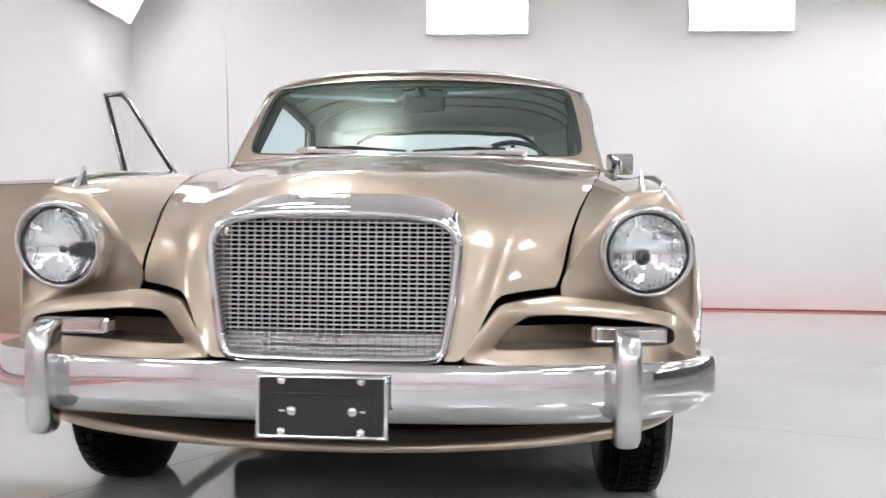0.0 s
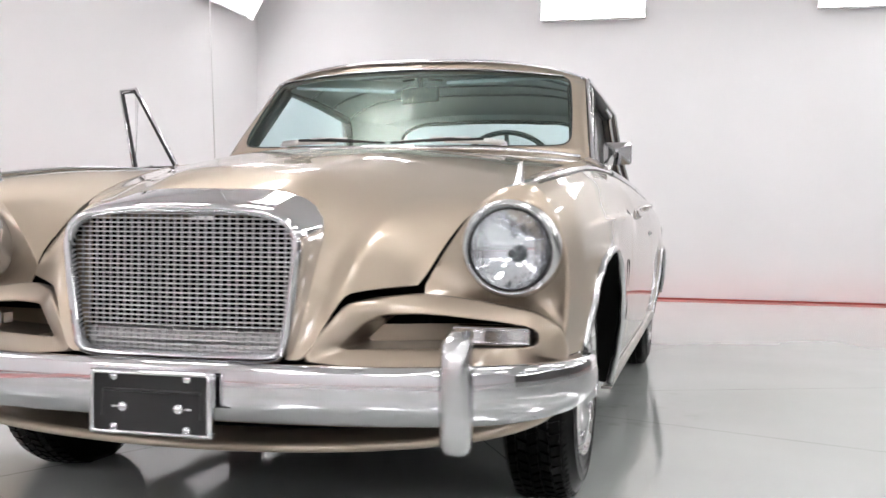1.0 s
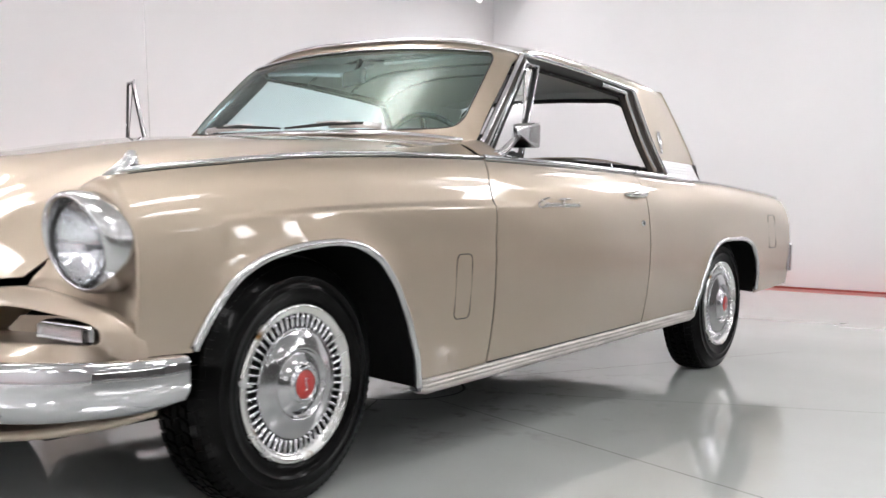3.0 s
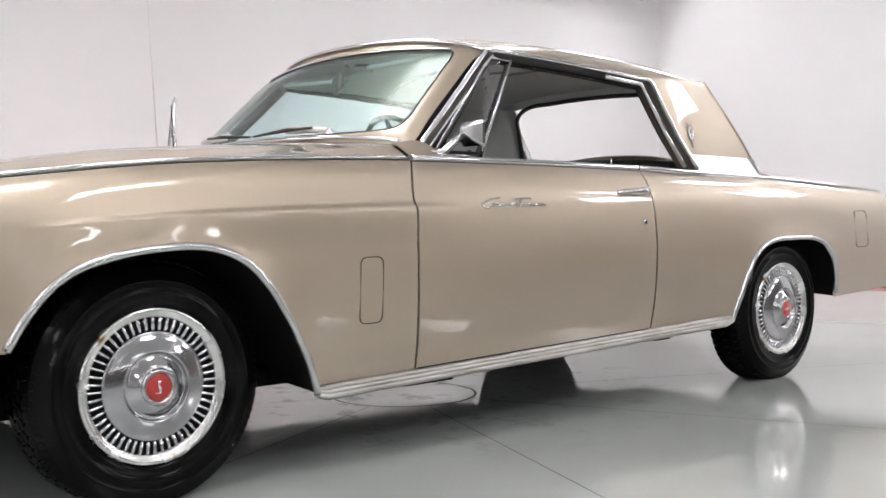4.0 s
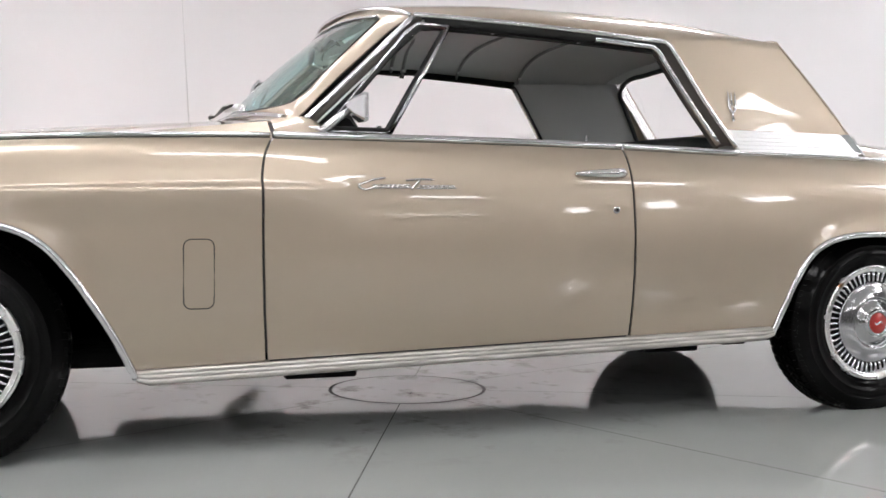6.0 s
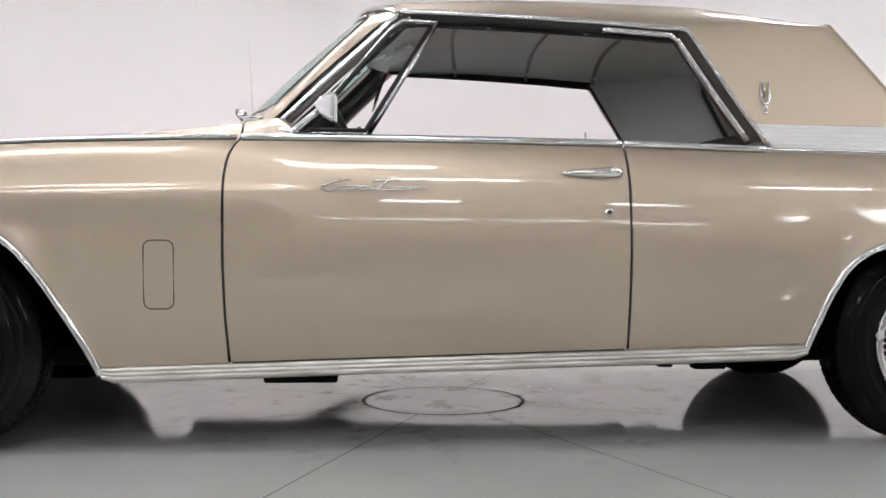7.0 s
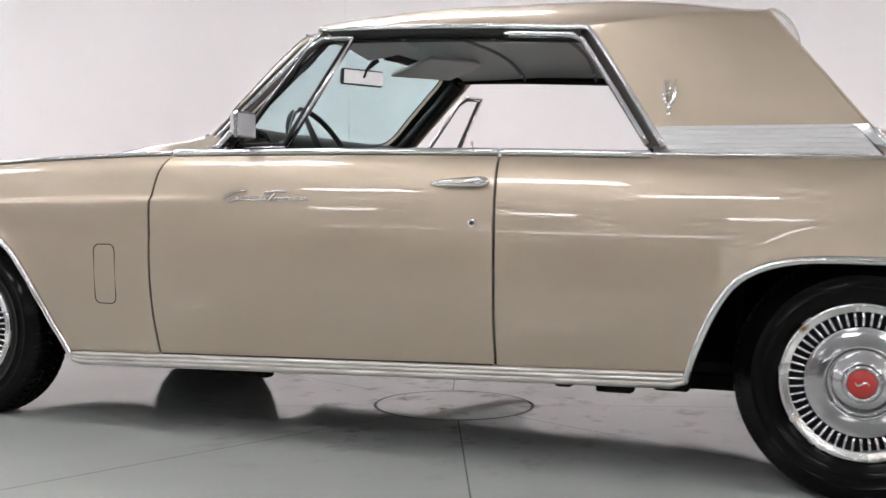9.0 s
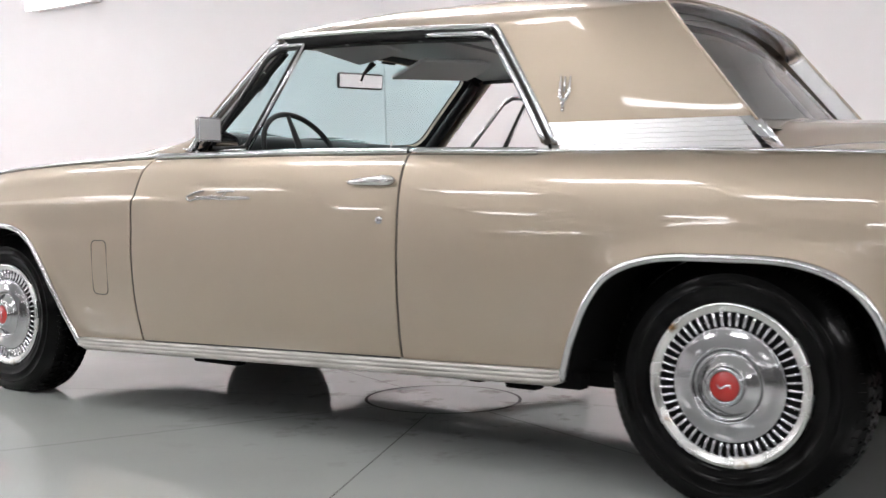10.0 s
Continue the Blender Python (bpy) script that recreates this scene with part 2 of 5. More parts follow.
def lathe(profile, centre=(0, 0, 0), axis="x", sides=48, bm=None, sign=1):
    """Turns (along, radius) pairs round an axis."""
    bm = bm or bmesh.new()
    pts = np.zeros((len(profile), sides, 3))
    ang = np.arange(sides) * 2 * math.pi / sides
    ax = "xyz".index(axis)
    o = [k for k in range(3) if k != ax]
    for i, (d, r) in enumerate(profile):
        pts[i, :, ax] = centre[ax] + sign * d
        pts[i, :, o[0]] = centre[o[0]] + r * np.cos(ang)
        pts[i, :, o[1]] = centre[o[1]] + r * np.sin(ang)
    sheet(pts, bm=bm, closed=True)
    bmesh.ops.remove_doubles(bm, verts=bm.verts, dist=1e-5)
    bmesh.ops.recalc_face_normals(bm, faces=bm.faces)
    return bm

# ---- the room ----
XL, XR, YF, YB, ZC = -3.95, 19.0, -9.5, 8.5, 3.55


def slab(name, lo, hi, mat, label, category):
    return tagged(part(name, box(lo, hi), mat, None), label, category, kind="structure")


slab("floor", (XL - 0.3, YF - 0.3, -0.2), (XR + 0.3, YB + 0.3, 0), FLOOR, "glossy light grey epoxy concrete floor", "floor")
slab("wall_north", (XL - 0.2, YB, 0), (4.32, YB + 0.2, ZC), WALL, "plain white painted studio wall", "wall")
slab("wall_northeast", (4.32, YB, 0), (XR + 0.2, YB + 0.2, ZC), DIM, "plain grey painted wall beyond the white one", "wall")
slab("wall_south", (XL - 0.2, YF - 0.2, 0), (XR + 0.2, YF, ZC), WALL, "plain white painted studio wall", "wall")
slab("wall_west", (XL - 0.2, YF, 0), (XL, YB, ZC), WALL, "plain white painted studio wall", "wall")
slab("wall_east", (XR, YF, 0), (XR + 0.2, YB, ZC), DIM, "unseen far wall, made grey to darken the car's side", "wall")
slab("ceiling", (XL - 0.2, YF - 0.2, ZC), (XR + 0.2, YB + 0.2, ZC + 0.2), CEIL, "white ceiling", "ceiling")
STRIPE = 0.32
for name, lo, hi in (("trim_north", (XL, YB - STRIPE, 0), (XR, YB, 0.002)), ("trim_west", (-3.36, YF + STRIPE, 0), (-2.65, 5.2, 0.002)),
                     ("trim_east", (XR - STRIPE, YF + STRIPE, 0), (XR, YB - STRIPE, 0.002)), ("trim_south", (XL, YF, 0), (XR, YF + STRIPE, 0.002))):
    slab(name, lo, hi, SKIRT, "faded red painted border along the floor's edge", "floor border")
slab("baseboard_north", (XL + 0.012, YB - 0.010, 0.002), (XR - 0.012, YB - 0.001, 0.022), BASE, "thin dark red line at the foot of the wall", "baseboard")
slab("baseboard_west", (XL + 0.001, YF, 0.002), (XL + 0.010, YB - 0.012, 0.022), BASE, "thin dark red line at the foot of the wall", "baseboard")


def fixture(m):
    """A strip-light fixture: a sheet housing that carries six tubes, facing its own -y."""
    t = thing("fluorescent_fixture", "lit white multi-tube fluorescent fixture on the wall", "light fixture", "studio lights", at=m)
    part("housing", box((-0.54, 0.0, -0.27), (0.54, 0.06, 0.27), bevel=0.008), HOUSING, t)
    for lo, hi in (((-0.542, -0.055, 0.262), (0.542, 0.004, 0.276)), ((-0.542, -0.055, -0.276), (0.542, 0.004, -0.262)), ((-0.546, -0.13, -0.276), (-0.536, 0.004, 0.276)), ((0.536, -0.13, -0.276), (0.546, 0.004, 0.276))):
        part("shade_lip", box(lo, hi), HOUSING, t)
    for k in range(6):
        part("light_tube", tube([(-0.525, -0.025, -0.225 + 0.09 * k), (0.525, -0.025, -0.225 + 0.09 * k)], 0.03, sides=8), TUBE, t)
    return t


ZL = 3.205
first = fixture(pose(-0.09, YB - 0.065, ZL + 0.01))
spots = [pose(2.70, YB - 0.065, ZL + 0.04)] + [pose(x, YB - 0.065, ZL) for x in (5.6, 8.5, 11.4, 14.3)]
spots += [pose(XL + 0.065, y, ZL, 0, 0, 90) for y in (-2.9, -6.15)]
corner = copy_thing(first, pose(XL + 0.20, 7.40, 3.275, 28, 0, 90))
# every second tube of the corner fixture is taken out to dim the corner wall
for tube_part in [c for c in corner.children if c.name.startswith("light_tube")][::2]:
    bpy.data.objects.remove(tube_part)
spots += [pose(x, YF + 0.065, ZL, 0, 0, 180) for x in (-2.0, 1.0, 4.0, 7.0)]
for m in spots:
    copy_thing(first, m)
# unseen ceiling lights; x = 3.4 and 4.4 are added fill for shoulder and floor
for x, ys in ((5.6, (-7, -4, -1, 2, 5)), (11.5, (-7, -4, -1, 2, 5)), (3.4, (1.2,)), (4.4, (7.2,)), (1.7, (-8.0, -5.4, -2.8, -0.3, 6.6)), (-0.75, (0.95,)), (-1.5, (-8.0, -5.4, -0.3, 3.9, 6.6))):
    for y in ys:
        f = copy_thing(first, pose(x, y, ZC - 0.065, 90, 0, 90))
        tagged(f, "lit white multi-tube fluorescent fixture added on the unseen ceiling")



def strip_light(m):
    """A long slim batten with one tube, facing its own -y."""
    t = thing("strip_light", "lit slim single-tube strip light on the grey wall", "light fixture", "far strip lights", at=m)
    part("housing", box((-1.08, 0.0, -0.05), (1.08, 0.05, 0.05), bevel=0.006), HOUSING, t)
    part("light_tube", tube([(-1.05, -0.03, 0), (1.05, -0.03, 0)], 0.045, sides=8), TUBE, t)
    return t


far_light = strip_light(pose(XR - 0.055, -7.5, ZL, 0, 0, -90))
for k in range(1, 7):
    copy_thing(far_light, pose(XR - 0.055, -7.5 + 2.45 * k, ZL, 0, 0, -90))

# ---- the car's surfaces: it faces -y, its front axle stands on y = 0, x is to its left ----
WHEELBASE, AXLE_Z = 3.061, 0.320
WIDTH = pchip([0.18, 0.24, 0.30, 0.38, 0.46, 0.54, 0.62, 0.70, 0.76, 0.80, 0.84, 0.88, 0.91, 0.935],
              [0.835, 0.850, 0.867, 0.884, 0.895, 0.901, 0.903, 0.899, 0.893, 0.887, 0.877, 0.860, 0.842, 0.818])
TAPER = pchip([-0.62, -0.5, -0.35, -0.2, 0, 0.5, 2.2, 3.0, 3.5, 4.0, 4.2], [0.058, 0.040, 0.020, 0.008, 0, 0, 0, 0.004, 0.014, 0.038, 0.056])
BELT = pchip([-0.62, -0.5, -0.27, 0.1, 0.5, 0.9, 1.4, 2.05, 2.45, 2.9, 3.6, 4.05, 4.2], [0.825, 0.850, 0.878, 0.912, 0.930, 0.938, 0.936, 0.926, 0.914, 0.905, 0.875, 0.853, 0.845])
SILL = pchip([-0.7, 0.5, 2.6, 4.2], [0.225, 0.262, 0.322, 0.365])
CREASE = pchip([-0.35, 0.0, 0.5, 0.8, 1.15], [0, 0.7, 1, 0.8, 0])


def step(t, a, b):
    s = np.clip((np.asarray(t, float) - a) / (b - a), 0, 1)
    return s * s * (3 - 2 * s)


def flare(y, z):
    """The outward lip of the side round the wheel arches."""
    near = np.minimum(*(np.hypot(np.asarray(y)[..., None] - a[:, 0], np.asarray(z)[..., None] - a[:, 1]).min(-1) for a in LIPS))
    return 0.010 * np.clip(1 - near / 0.085, 0, 1) ** 2


def side_x(y, z):
    """The half width of the body's side at a place along it and a height."""
    y, z = np.asarray(y, float), np.asarray(z, float)
    zn = np.where(z > 0.5, 0.5 + (z - 0.5) * 0.435 / (BELT(y) - 0.5), z)
    bump = 0.015 * CREASE(y) * step(zn, 0.784, 0.800) * (1 - step(zn, 0.80, 0.90))
    under = 0.013 * CREASE(y) * step(zn, 0.66, 0.784) * (1 - step(zn, 0.786, 0.86))
    return WIDTH(zn) - TAPER(y) - bump + under + flare(y, z)


def arch(points):
    c = path3(points)
    return lambda t: c(t)


FRONT_ARCH = arch([(-0.395, 0.455), (-0.345, 0.54), (-0.275, 0.615), (-0.15, 0.668), (0.01, 0.690), (0.14, 0.684), (0.235, 0.648), (0.32, 0.565), (0.40, 0.445), (0.46, 0.34), (0.505, 0.245)])
REAR_ARCH = arch([(2.610, 0.300), (2.645, 0.40), (2.690, 0.50), (2.752, 0.583), (2.85, 0.629), (3.06, 0.643), (3.23, 0.636), (3.334, 0.605), (3.409, 0.544), (3.45, 0.46), (3.47, 0.355)])
LIPS = [c(np.linspace(0, 1, 50)) for c in (FRONT_ARCH, REAR_ARCH)]
DOOR_FRONT = pchip([0.22, 0.29, 0.45, 0.62, 0.80, 0.87, 0.915, 0.945], [0.879, 0.876, 0.866, 0.862, 0.862, 0.870, 0.888, 0.912])
DOOR_REAR = pchip([0.22, 0.30, 0.60, 0.80, 0.95], [2.064, 2.065, 2.067, 2.064, 2.055])
GAP = 0.0040


def side_panel(y_lo, y_hi, ys, low, high, n=26):
    """A part of the side between two seams (each a place by height) and two heights (by place)."""
    rows = []
    for s in ys:
        row = []
        for k in range(n + 1):
            v = k / n
            z = 0.6
            for _ in range(4):
                y = y_lo(z) * (1 - s) + y_hi(z) * s
                z = low(y) * (1 - v) + high(y) * v
            row.append((float(side_x(y, z)), float(y), float(z)))
        rows.append(row)
    return rows


def lower_edge(curve, y0, y1, outside):
    """The height of the lower edge where a wheel arch cuts into the side."""
    p = curve(np.linspace(0, 1, 200))

    def f(y):
        y = float(y)
        if y <= p[0, 0] or y >= p[-1, 0]:
            return float(outside(y))
        return float(np.interp(y, p[:, 0], p[:, 1]))
    return f


def spaced(curve, lo, hi, n_arch, extra):
    """Places along the side: close together where the arch is steep."""
    p = curve(np.linspace(0, 1, n_arch))[:, 0]
    return sorted(set(np.round([y for y in p if lo < y < hi], 4)) | set(np.round(extra, 4)))


FENDER_X = pchip([-0.575, -0.51, -0.39, -0.23, 0.036, 0.3, 0.6, 0.95], [0.520, 0.538, 0.556, 0.585, 0.628, 0.665, 0.695, 0.722])
FENDER_Z = pchip([-0.575, -0.51, -0.39, -0.23, 0.036, 0.3, 0.6, 0.95], [0.597, 0.658, 0.729, 0.80, 0.872, 0.920, 0.960, 0.995])


car = thing("car", "champagne gold vintage two-door hardtop coupe with chrome trim, far door open", "car", at=Matrix.Identity(4))


def both(name, make, mat, parent=car, label="", thick=0.0, right=True):
    """A part and its twin on the other side."""
    made = []
    for k in range(2 if right else 1):
        bm = make()
        if k:
            mirrored(bm)
        ob = part(name, bm, mat, parent, label)
        if thick:
            solid(ob, thick)
        made.append(ob)
    return made


def front_low(y):
    return 0.445 if y < -0.3945 else (lower_edge(FRONT_ARCH, 0, 0, lambda q: float(SILL(q)) - 0.0)(y) if y < 0.505 else float(SILL(y)) + 0.002)


def make_fender():
    y0, y1 = -0.535, 0.912
    seam = lambda z: float(DOOR_FRONT(z)) - GAP
    ys = spaced(FRONT_ARCH, y0, 0.83, 70, np.linspace(y0, 0.83, 40))
    n = 84
    rows = []
    for y in ys + [None]:
        row = []
        for k in range(n + 1):
            v = k / n
            yy = 0.87 if y is None else y
            if y is None:
                z = 0.6
                for _ in range(4):
                    yy = seam(z)
                    z = front_low(yy) * (1 - v) + (float(BELT(yy)) - 0.001) * v
            else:
                z = front_low(yy) * (1 - v) + (float(BELT(yy)) - 0.001) * v
            row.append((float(side_x(yy, z)), yy, z))
        # over the crown to the bonnet's seam
        xc, zc = row[-1][0], row[-1][2]
        xg, zg = float(FENDER_X(yy)) + GAP, float(FENDER_Z(yy))
        f = 1.0 - 0.75 * float(step(yy, -0.1, 0.6))
        mid = (xg + 0.52 * (xc - xg), zg + (0.52 + 0.30 * f) * (zc - zg) + 0.004)
        cx, cz = natural([0, 0.5, 1], [xc, mid[0], xg]), natural([0, 0.5, 1], [zc, mid[1], zg])
        for k in range(1, 13):
            row.append((float(cx(k / 12)), yy, float(cz(k / 12))))
        rows.append(row)
    return sheet(rows)


both("front_fender", make_fender, PAINT, thick=0.006)


def make_door():
    ys = np.linspace(0, 1, 40)
    return sheet(side_panel(lambda z: float(DOOR_FRONT(z)) + GAP, lambda z: float(DOOR_REAR(z)) - GAP, ys,
                            lambda y: float(SILL(y)) + 0.004, lambda y: float(BELT(y)) - 0.001, 84))


TAIL = 4.125


def make_quarter():
    low = lower_edge(REAR_ARCH, 0, 0, lambda y: float(SILL(y)) + 0.002)
    p = spaced(REAR_ARCH, 2.07, TAIL, 70, list(np.linspace(2.067, TAIL, 52)))
    p[0] = 2.067
    n, rows = 34, []
    for i, y in enumerate(p):
        row = []
        for k in range(n + 1):
            v = k / n
            z = low(y) * (1 - v) + (float(BELT(y)) - 0.001) * v
            yy = float(DOOR_REAR(z)) + GAP if i == 0 else y
            row.append((float(side_x(yy, z)), yy, z))
        xc, zc = row[-1][0], row[-1][2]
        xi = 0.60 - 0.05 * float(step(y, 3.2, 4.0))
        zi = zc + 0.012 + 0.03 * float(step(y, 3.0, 3.4))
        for k in range(1, 9):
            s = k / 8
            row.append((xc + (xi - xc) * s, y, zc + (zi - zc) * math.sin(s * math.pi / 2)))
        rows.append(row)
    return sheet(rows)


both("rear_quarter_panel", make_quarter, PAINT, thick=0.006)
left_door = part("door", make_door(), PAINT, car, "closed champagne gold driver's door")
solid(left_door, 0.006)

# the bonnet, as lofted lengthwise lines from the middle out to the fender seam
BONNET = [
    [(0, -0.76, 0.44), (0, -0.72, 0.60), (0, -0.67, 0.74), (0, -0.60, 0.822), (0, -0.30, 0.914), (0, 0.05, 0.968), (0, 0.45, 1.003), (0, 0.84, 1.024)],
    [(0.15, -0.76, 0.44), (0.15, -0.72, 0.60), (0.15, -0.67, 0.73), (0.15, -0.60, 0.813), (0.16, -0.30, 0.908), (0.17, 0.05, 0.964), (0.18, 0.45, 1.000), (0.19, 0.845, 1.022)],
    [(0.280, -0.76, 0.44), (0.285, -0.715, 0.58), (0.287, -0.665, 0.70), (0.292, -0.56, 0.785), (0.32, -0.30, 0.874), (0.34, 0.05, 0.941), (0.36, 0.45, 0.985), (0.38, 0.86, 1.015)],
    [(0.385, -0.694, 0.590), (0.395, -0.665, 0.645), (0.405, -0.62, 0.70), (0.42, -0.52, 0.762), (0.45, -0.28, 0.833), (0.49, 0.05, 0.903), (0.53, 0.45, 0.958), (0.56, 0.89, 1.006)],
    [(0.512, -0.582, 0.607), (0.523, -0.554, 0.629), (0.532, -0.516, 0.657), (0.552, -0.391, 0.730), (0.582, -0.231, 0.800), (0.628, 0.036, 0.872), (0.68, 0.44, 0.940), (0.718, 0.92, 0.992)],
]
BONNET_U = [0, 0.27, 0.50, 0.73, 1.0]


def bonnet_grid(nu=44, nv=60):
    lines = np.stack([path3(l)(np.linspace(0, 1, nv + 1)) for l in BONNET])
    us = np.linspace(0, 1, nu + 1)
    out = np.zeros((nu + 1, nv + 1, 3))
    for j in range(nv + 1):
        for k in range(3):
            out[:, j, k] = pchip(BONNET_U, lines[:, j, k])(us)
    return out


def make_bonnet():
    g = bonnet_grid()
    half = g.shape[0] - 1
    full = np.concatenate([g[:0:-1] * np.array([-1, 1, 1]), g])
    # cut away where the grille shell stands
    def inside(i, j):
        x, y, z = full[i:i + 2, j:j + 2].reshape(-1, 3).mean(0)
        return abs(x) < 0.262 + 0.05 * (z - 0.6) and z < 0.770 and y < -0.60
    bm = sheet(full, skip=inside)
    return bm


solid(part("bonnet", make_bonnet(), PAINT, car, "champagne gold bonnet with a raised nose"), 0.006)

# roof with its broad rear pillars
RAIL_X = pchip([1.2, 1.38, 1.7, 2.1, 2.292, 2.5, 2.786], [0.655, 0.667, 0.676, 0.688, 0.694, 0.676, 0.614])
RAIL_Z = pchip([1.2, 1.38, 1.7, 2.03, 2.292, 2.5, 2.786], [1.352, 1.350, 1.340, 1.322, 1.306, 1.320, 1.333])
CROWN_Z = pchip([1.2, 1.3, 1.45, 1.8, 2.2, 2.5, 2.786], [1.374, 1.402, 1.430, 1.447, 1.442, 1.422, 1.370])
SAIL_X = pchip([0.90, 0.935, 1.0, 1.09, 1.2, 1.305], [0.774, 0.763, 0.745, 0.724, 0.708, 0.696])
SAIL_Y0, SAIL_Y1, LEAN0, LEAN1 = 2.292, 2.790, 0.655, 0.815


def roof_row(y_side):
    """One cross line of the roof, from the left rail to the middle."""
    f, r = 1 - step(y_side, 1.375, 1.875), step(y_side, 2.3, 2.786)
    xr, zr, zc = float(RAIL_X(y_side)), float(RAIL_Z(y_side)), float(CROWN_Z(y_side))
    full, square = 3.9 - 1.6 * r, 0.95 - 0.27 * float(step(y_side, 1.4, 1.75))
    row = []
    for k in range(0, 23):
        q = math.cos(k / 22 * math.pi / 2)
        row.append((xr * q, y_side - 0.135 * f * (1 - q * q) + 0.03 * r * (1 - q * q), zr + (zc - zr) * (1 - q ** full) ** square))
    return row


def sail_row(w):
    y_top = SAIL_Y0 + w * (SAIL_Y1 - SAIL_Y0)
    lean_back = LEAN0 + w * (LEAN1 - LEAN0)
    xr, zr = float(RAIL_X(y_top)), float(RAIL_Z(y_top))
    xb = 0.745 - 0.066 * w
    row = []
    for k in range(0, 14):
        s = k / 14
        z = 1.0 + (zr - 1.0) * s
        row.append((xr + (xb - xr) * (1 - s ** (1.08 + 0.3 * w)), y_top + (zr - z) * lean_back, z))
    return row + roof_row(y_top)


def sail_x(y, z):
    """The pillar's half width at a place on it."""
    w = 0.0
    for _ in range(6):
        y_top = SAIL_Y0 + w * (SAIL_Y1 - SAIL_Y0)
        at = y_top + (float(RAIL_Z(y_top)) - z) * (LEAN0 + w * (LEAN1 - LEAN0))
        w += (y - at) / 0.5
    y_top = SAIL_Y0 + w * (SAIL_Y1 - SAIL_Y0)
    xr, zr, xb = float(RAIL_X(y_top)), float(RAIL_Z(y_top)), 0.745 - 0.066 * w
    return xr + (xb - xr) * (1 - max(0.0, (z - 1.0) / (zr - 1.0)) ** (1.08 + 0.3 * w))


def make_roof():
    fronts = [roof_row(y) for y in np.linspace(1.375, 2.292, 28)]
    sails = [sail_row(w) for w in np.linspace(0, 1, 20)]
    bm = bmesh.new()
    for sgn in (1, -1):
        m = np.array([sgn, 1, 1])
        sheet(np.array(fronts) * m, flip=sgn < 0, bm=bm)
        sheet(np.array(sails) * m, flip=sgn < 0, bm=bm)
    bmesh.ops.remove_doubles(bm, verts=bm.verts, dist=1e-4)
    return bm


solid(part("roof", make_roof(), PAINT, car, "champagne gold roof with broad rear pillars"), 0.008)

# ---- wheels and their wells ----
def flat_foot(bm):
    """Presses the tyre flat where it stands on the floor."""
    for v in bm.verts:
        v.co.z = max(v.co.z, 0.0006 - AXLE_Z)
    return bm


def tyre(sgn):
    """Side walls and a tread of blocks, round the wheel's own middle; the outer face looks along sgn x."""
    prof = [(-0.176, 0.195), (-0.185, 0.225), (-0.186, 0.262), (-0.174, 0.304), (-0.160, 0.322), (-0.158, 0.3255), (-0.02, 0.3255), (-0.018, 0.322), (-0.006, 0.305), (0.0050, 0.281), (0.0075, 0.2795), (0.0075, 0.2765), (0.0055, 0.275), (0.0075, 0.262), (0.0090, 0.252), (0.0108, 0.250), (0.0106, 0.2465), (0.0085, 0.245), (0.007, 0.228), (0.001, 0.211), (-0.008, 0.202), (-0.03, 0.196)]
    bm = lathe(prof, (0, 0, 0), "x", 96, sign=sgn)
    return flat_foot(bm)


def tread(sgn):
    bm = bmesh.new()
    n = 60
    for k in range(n):
        for lane in range(5):
            x0 = -0.161 + lane * 0.0285
            a0 = 2 * math.pi * (k + (0.45 if lane % 2 else 0.0)) / n
            w = 2 * math.pi / n * 0.74
            skew = 0.030 * (1 if lane in (1, 3) else -1) * (0.6 if lane in (0, 4) else 1)
            ring = []
            for r in (0.324, 0.333):
                for dx, da in ((0, 0), (0.0225, skew), (0.0225, w + skew), (0, w)):
                    x = x0 + dx
                    rr = r - (0.006 if (lane == 0 and dx == 0) or (lane == 4 and dx > 0) else 0)
                    ring.append(bm.verts.new((sgn * x, rr * math.cos(a0 + da), rr * math.sin(a0 + da))))
            b, t = ring[:4], ring[4:]
            bm.faces.new(t)
            for q in range(4):
                bm.faces.new((b[q], b[(q + 1) % 4], t[(q + 1) % 4], t[q]))
    for k in range(90):
        # small lugs at the shoulder
        a0, w = 2 * math.pi * k / 90, 0.035
        for s0, s1, r0, r1 in ((-0.0195, -0.012, 0.3215, 0.309),):
            vs = [bm.verts.new((sgn * (x + e), (r + e) * math.cos(a), (r + e) * math.sin(a))) for e in (0.0, 0.003) for x, r, a in ((s0, r0, a0), (s1, r1, a0), (s1, r1, a0 + w), (s0, r0, a0 + w))]
            bm.faces.new(vs[4:])
            for q in range(4):
                bm.faces.new((vs[q], vs[(q + 1) % 4], vs[4 + (q + 1) % 4], vs[4 + q]))
    bmesh.ops.recalc_face_normals(bm, faces=bm.faces)
    return flat_foot(bm)


def spokes_cap(sgn):
    prof = [(-0.015, 0.2105), (0.004, 0.210), (0.010, 0.2065), (0.012, 0.201), (0.011, 0.196), (0.006, 0.191), (0.0055, 0.187), (0.004, 0.1835), (-0.004, 0.181), (-0.008, 0.180)]
    return lathe(prof, (0, 0, 0), "x", 96, sign=sgn)


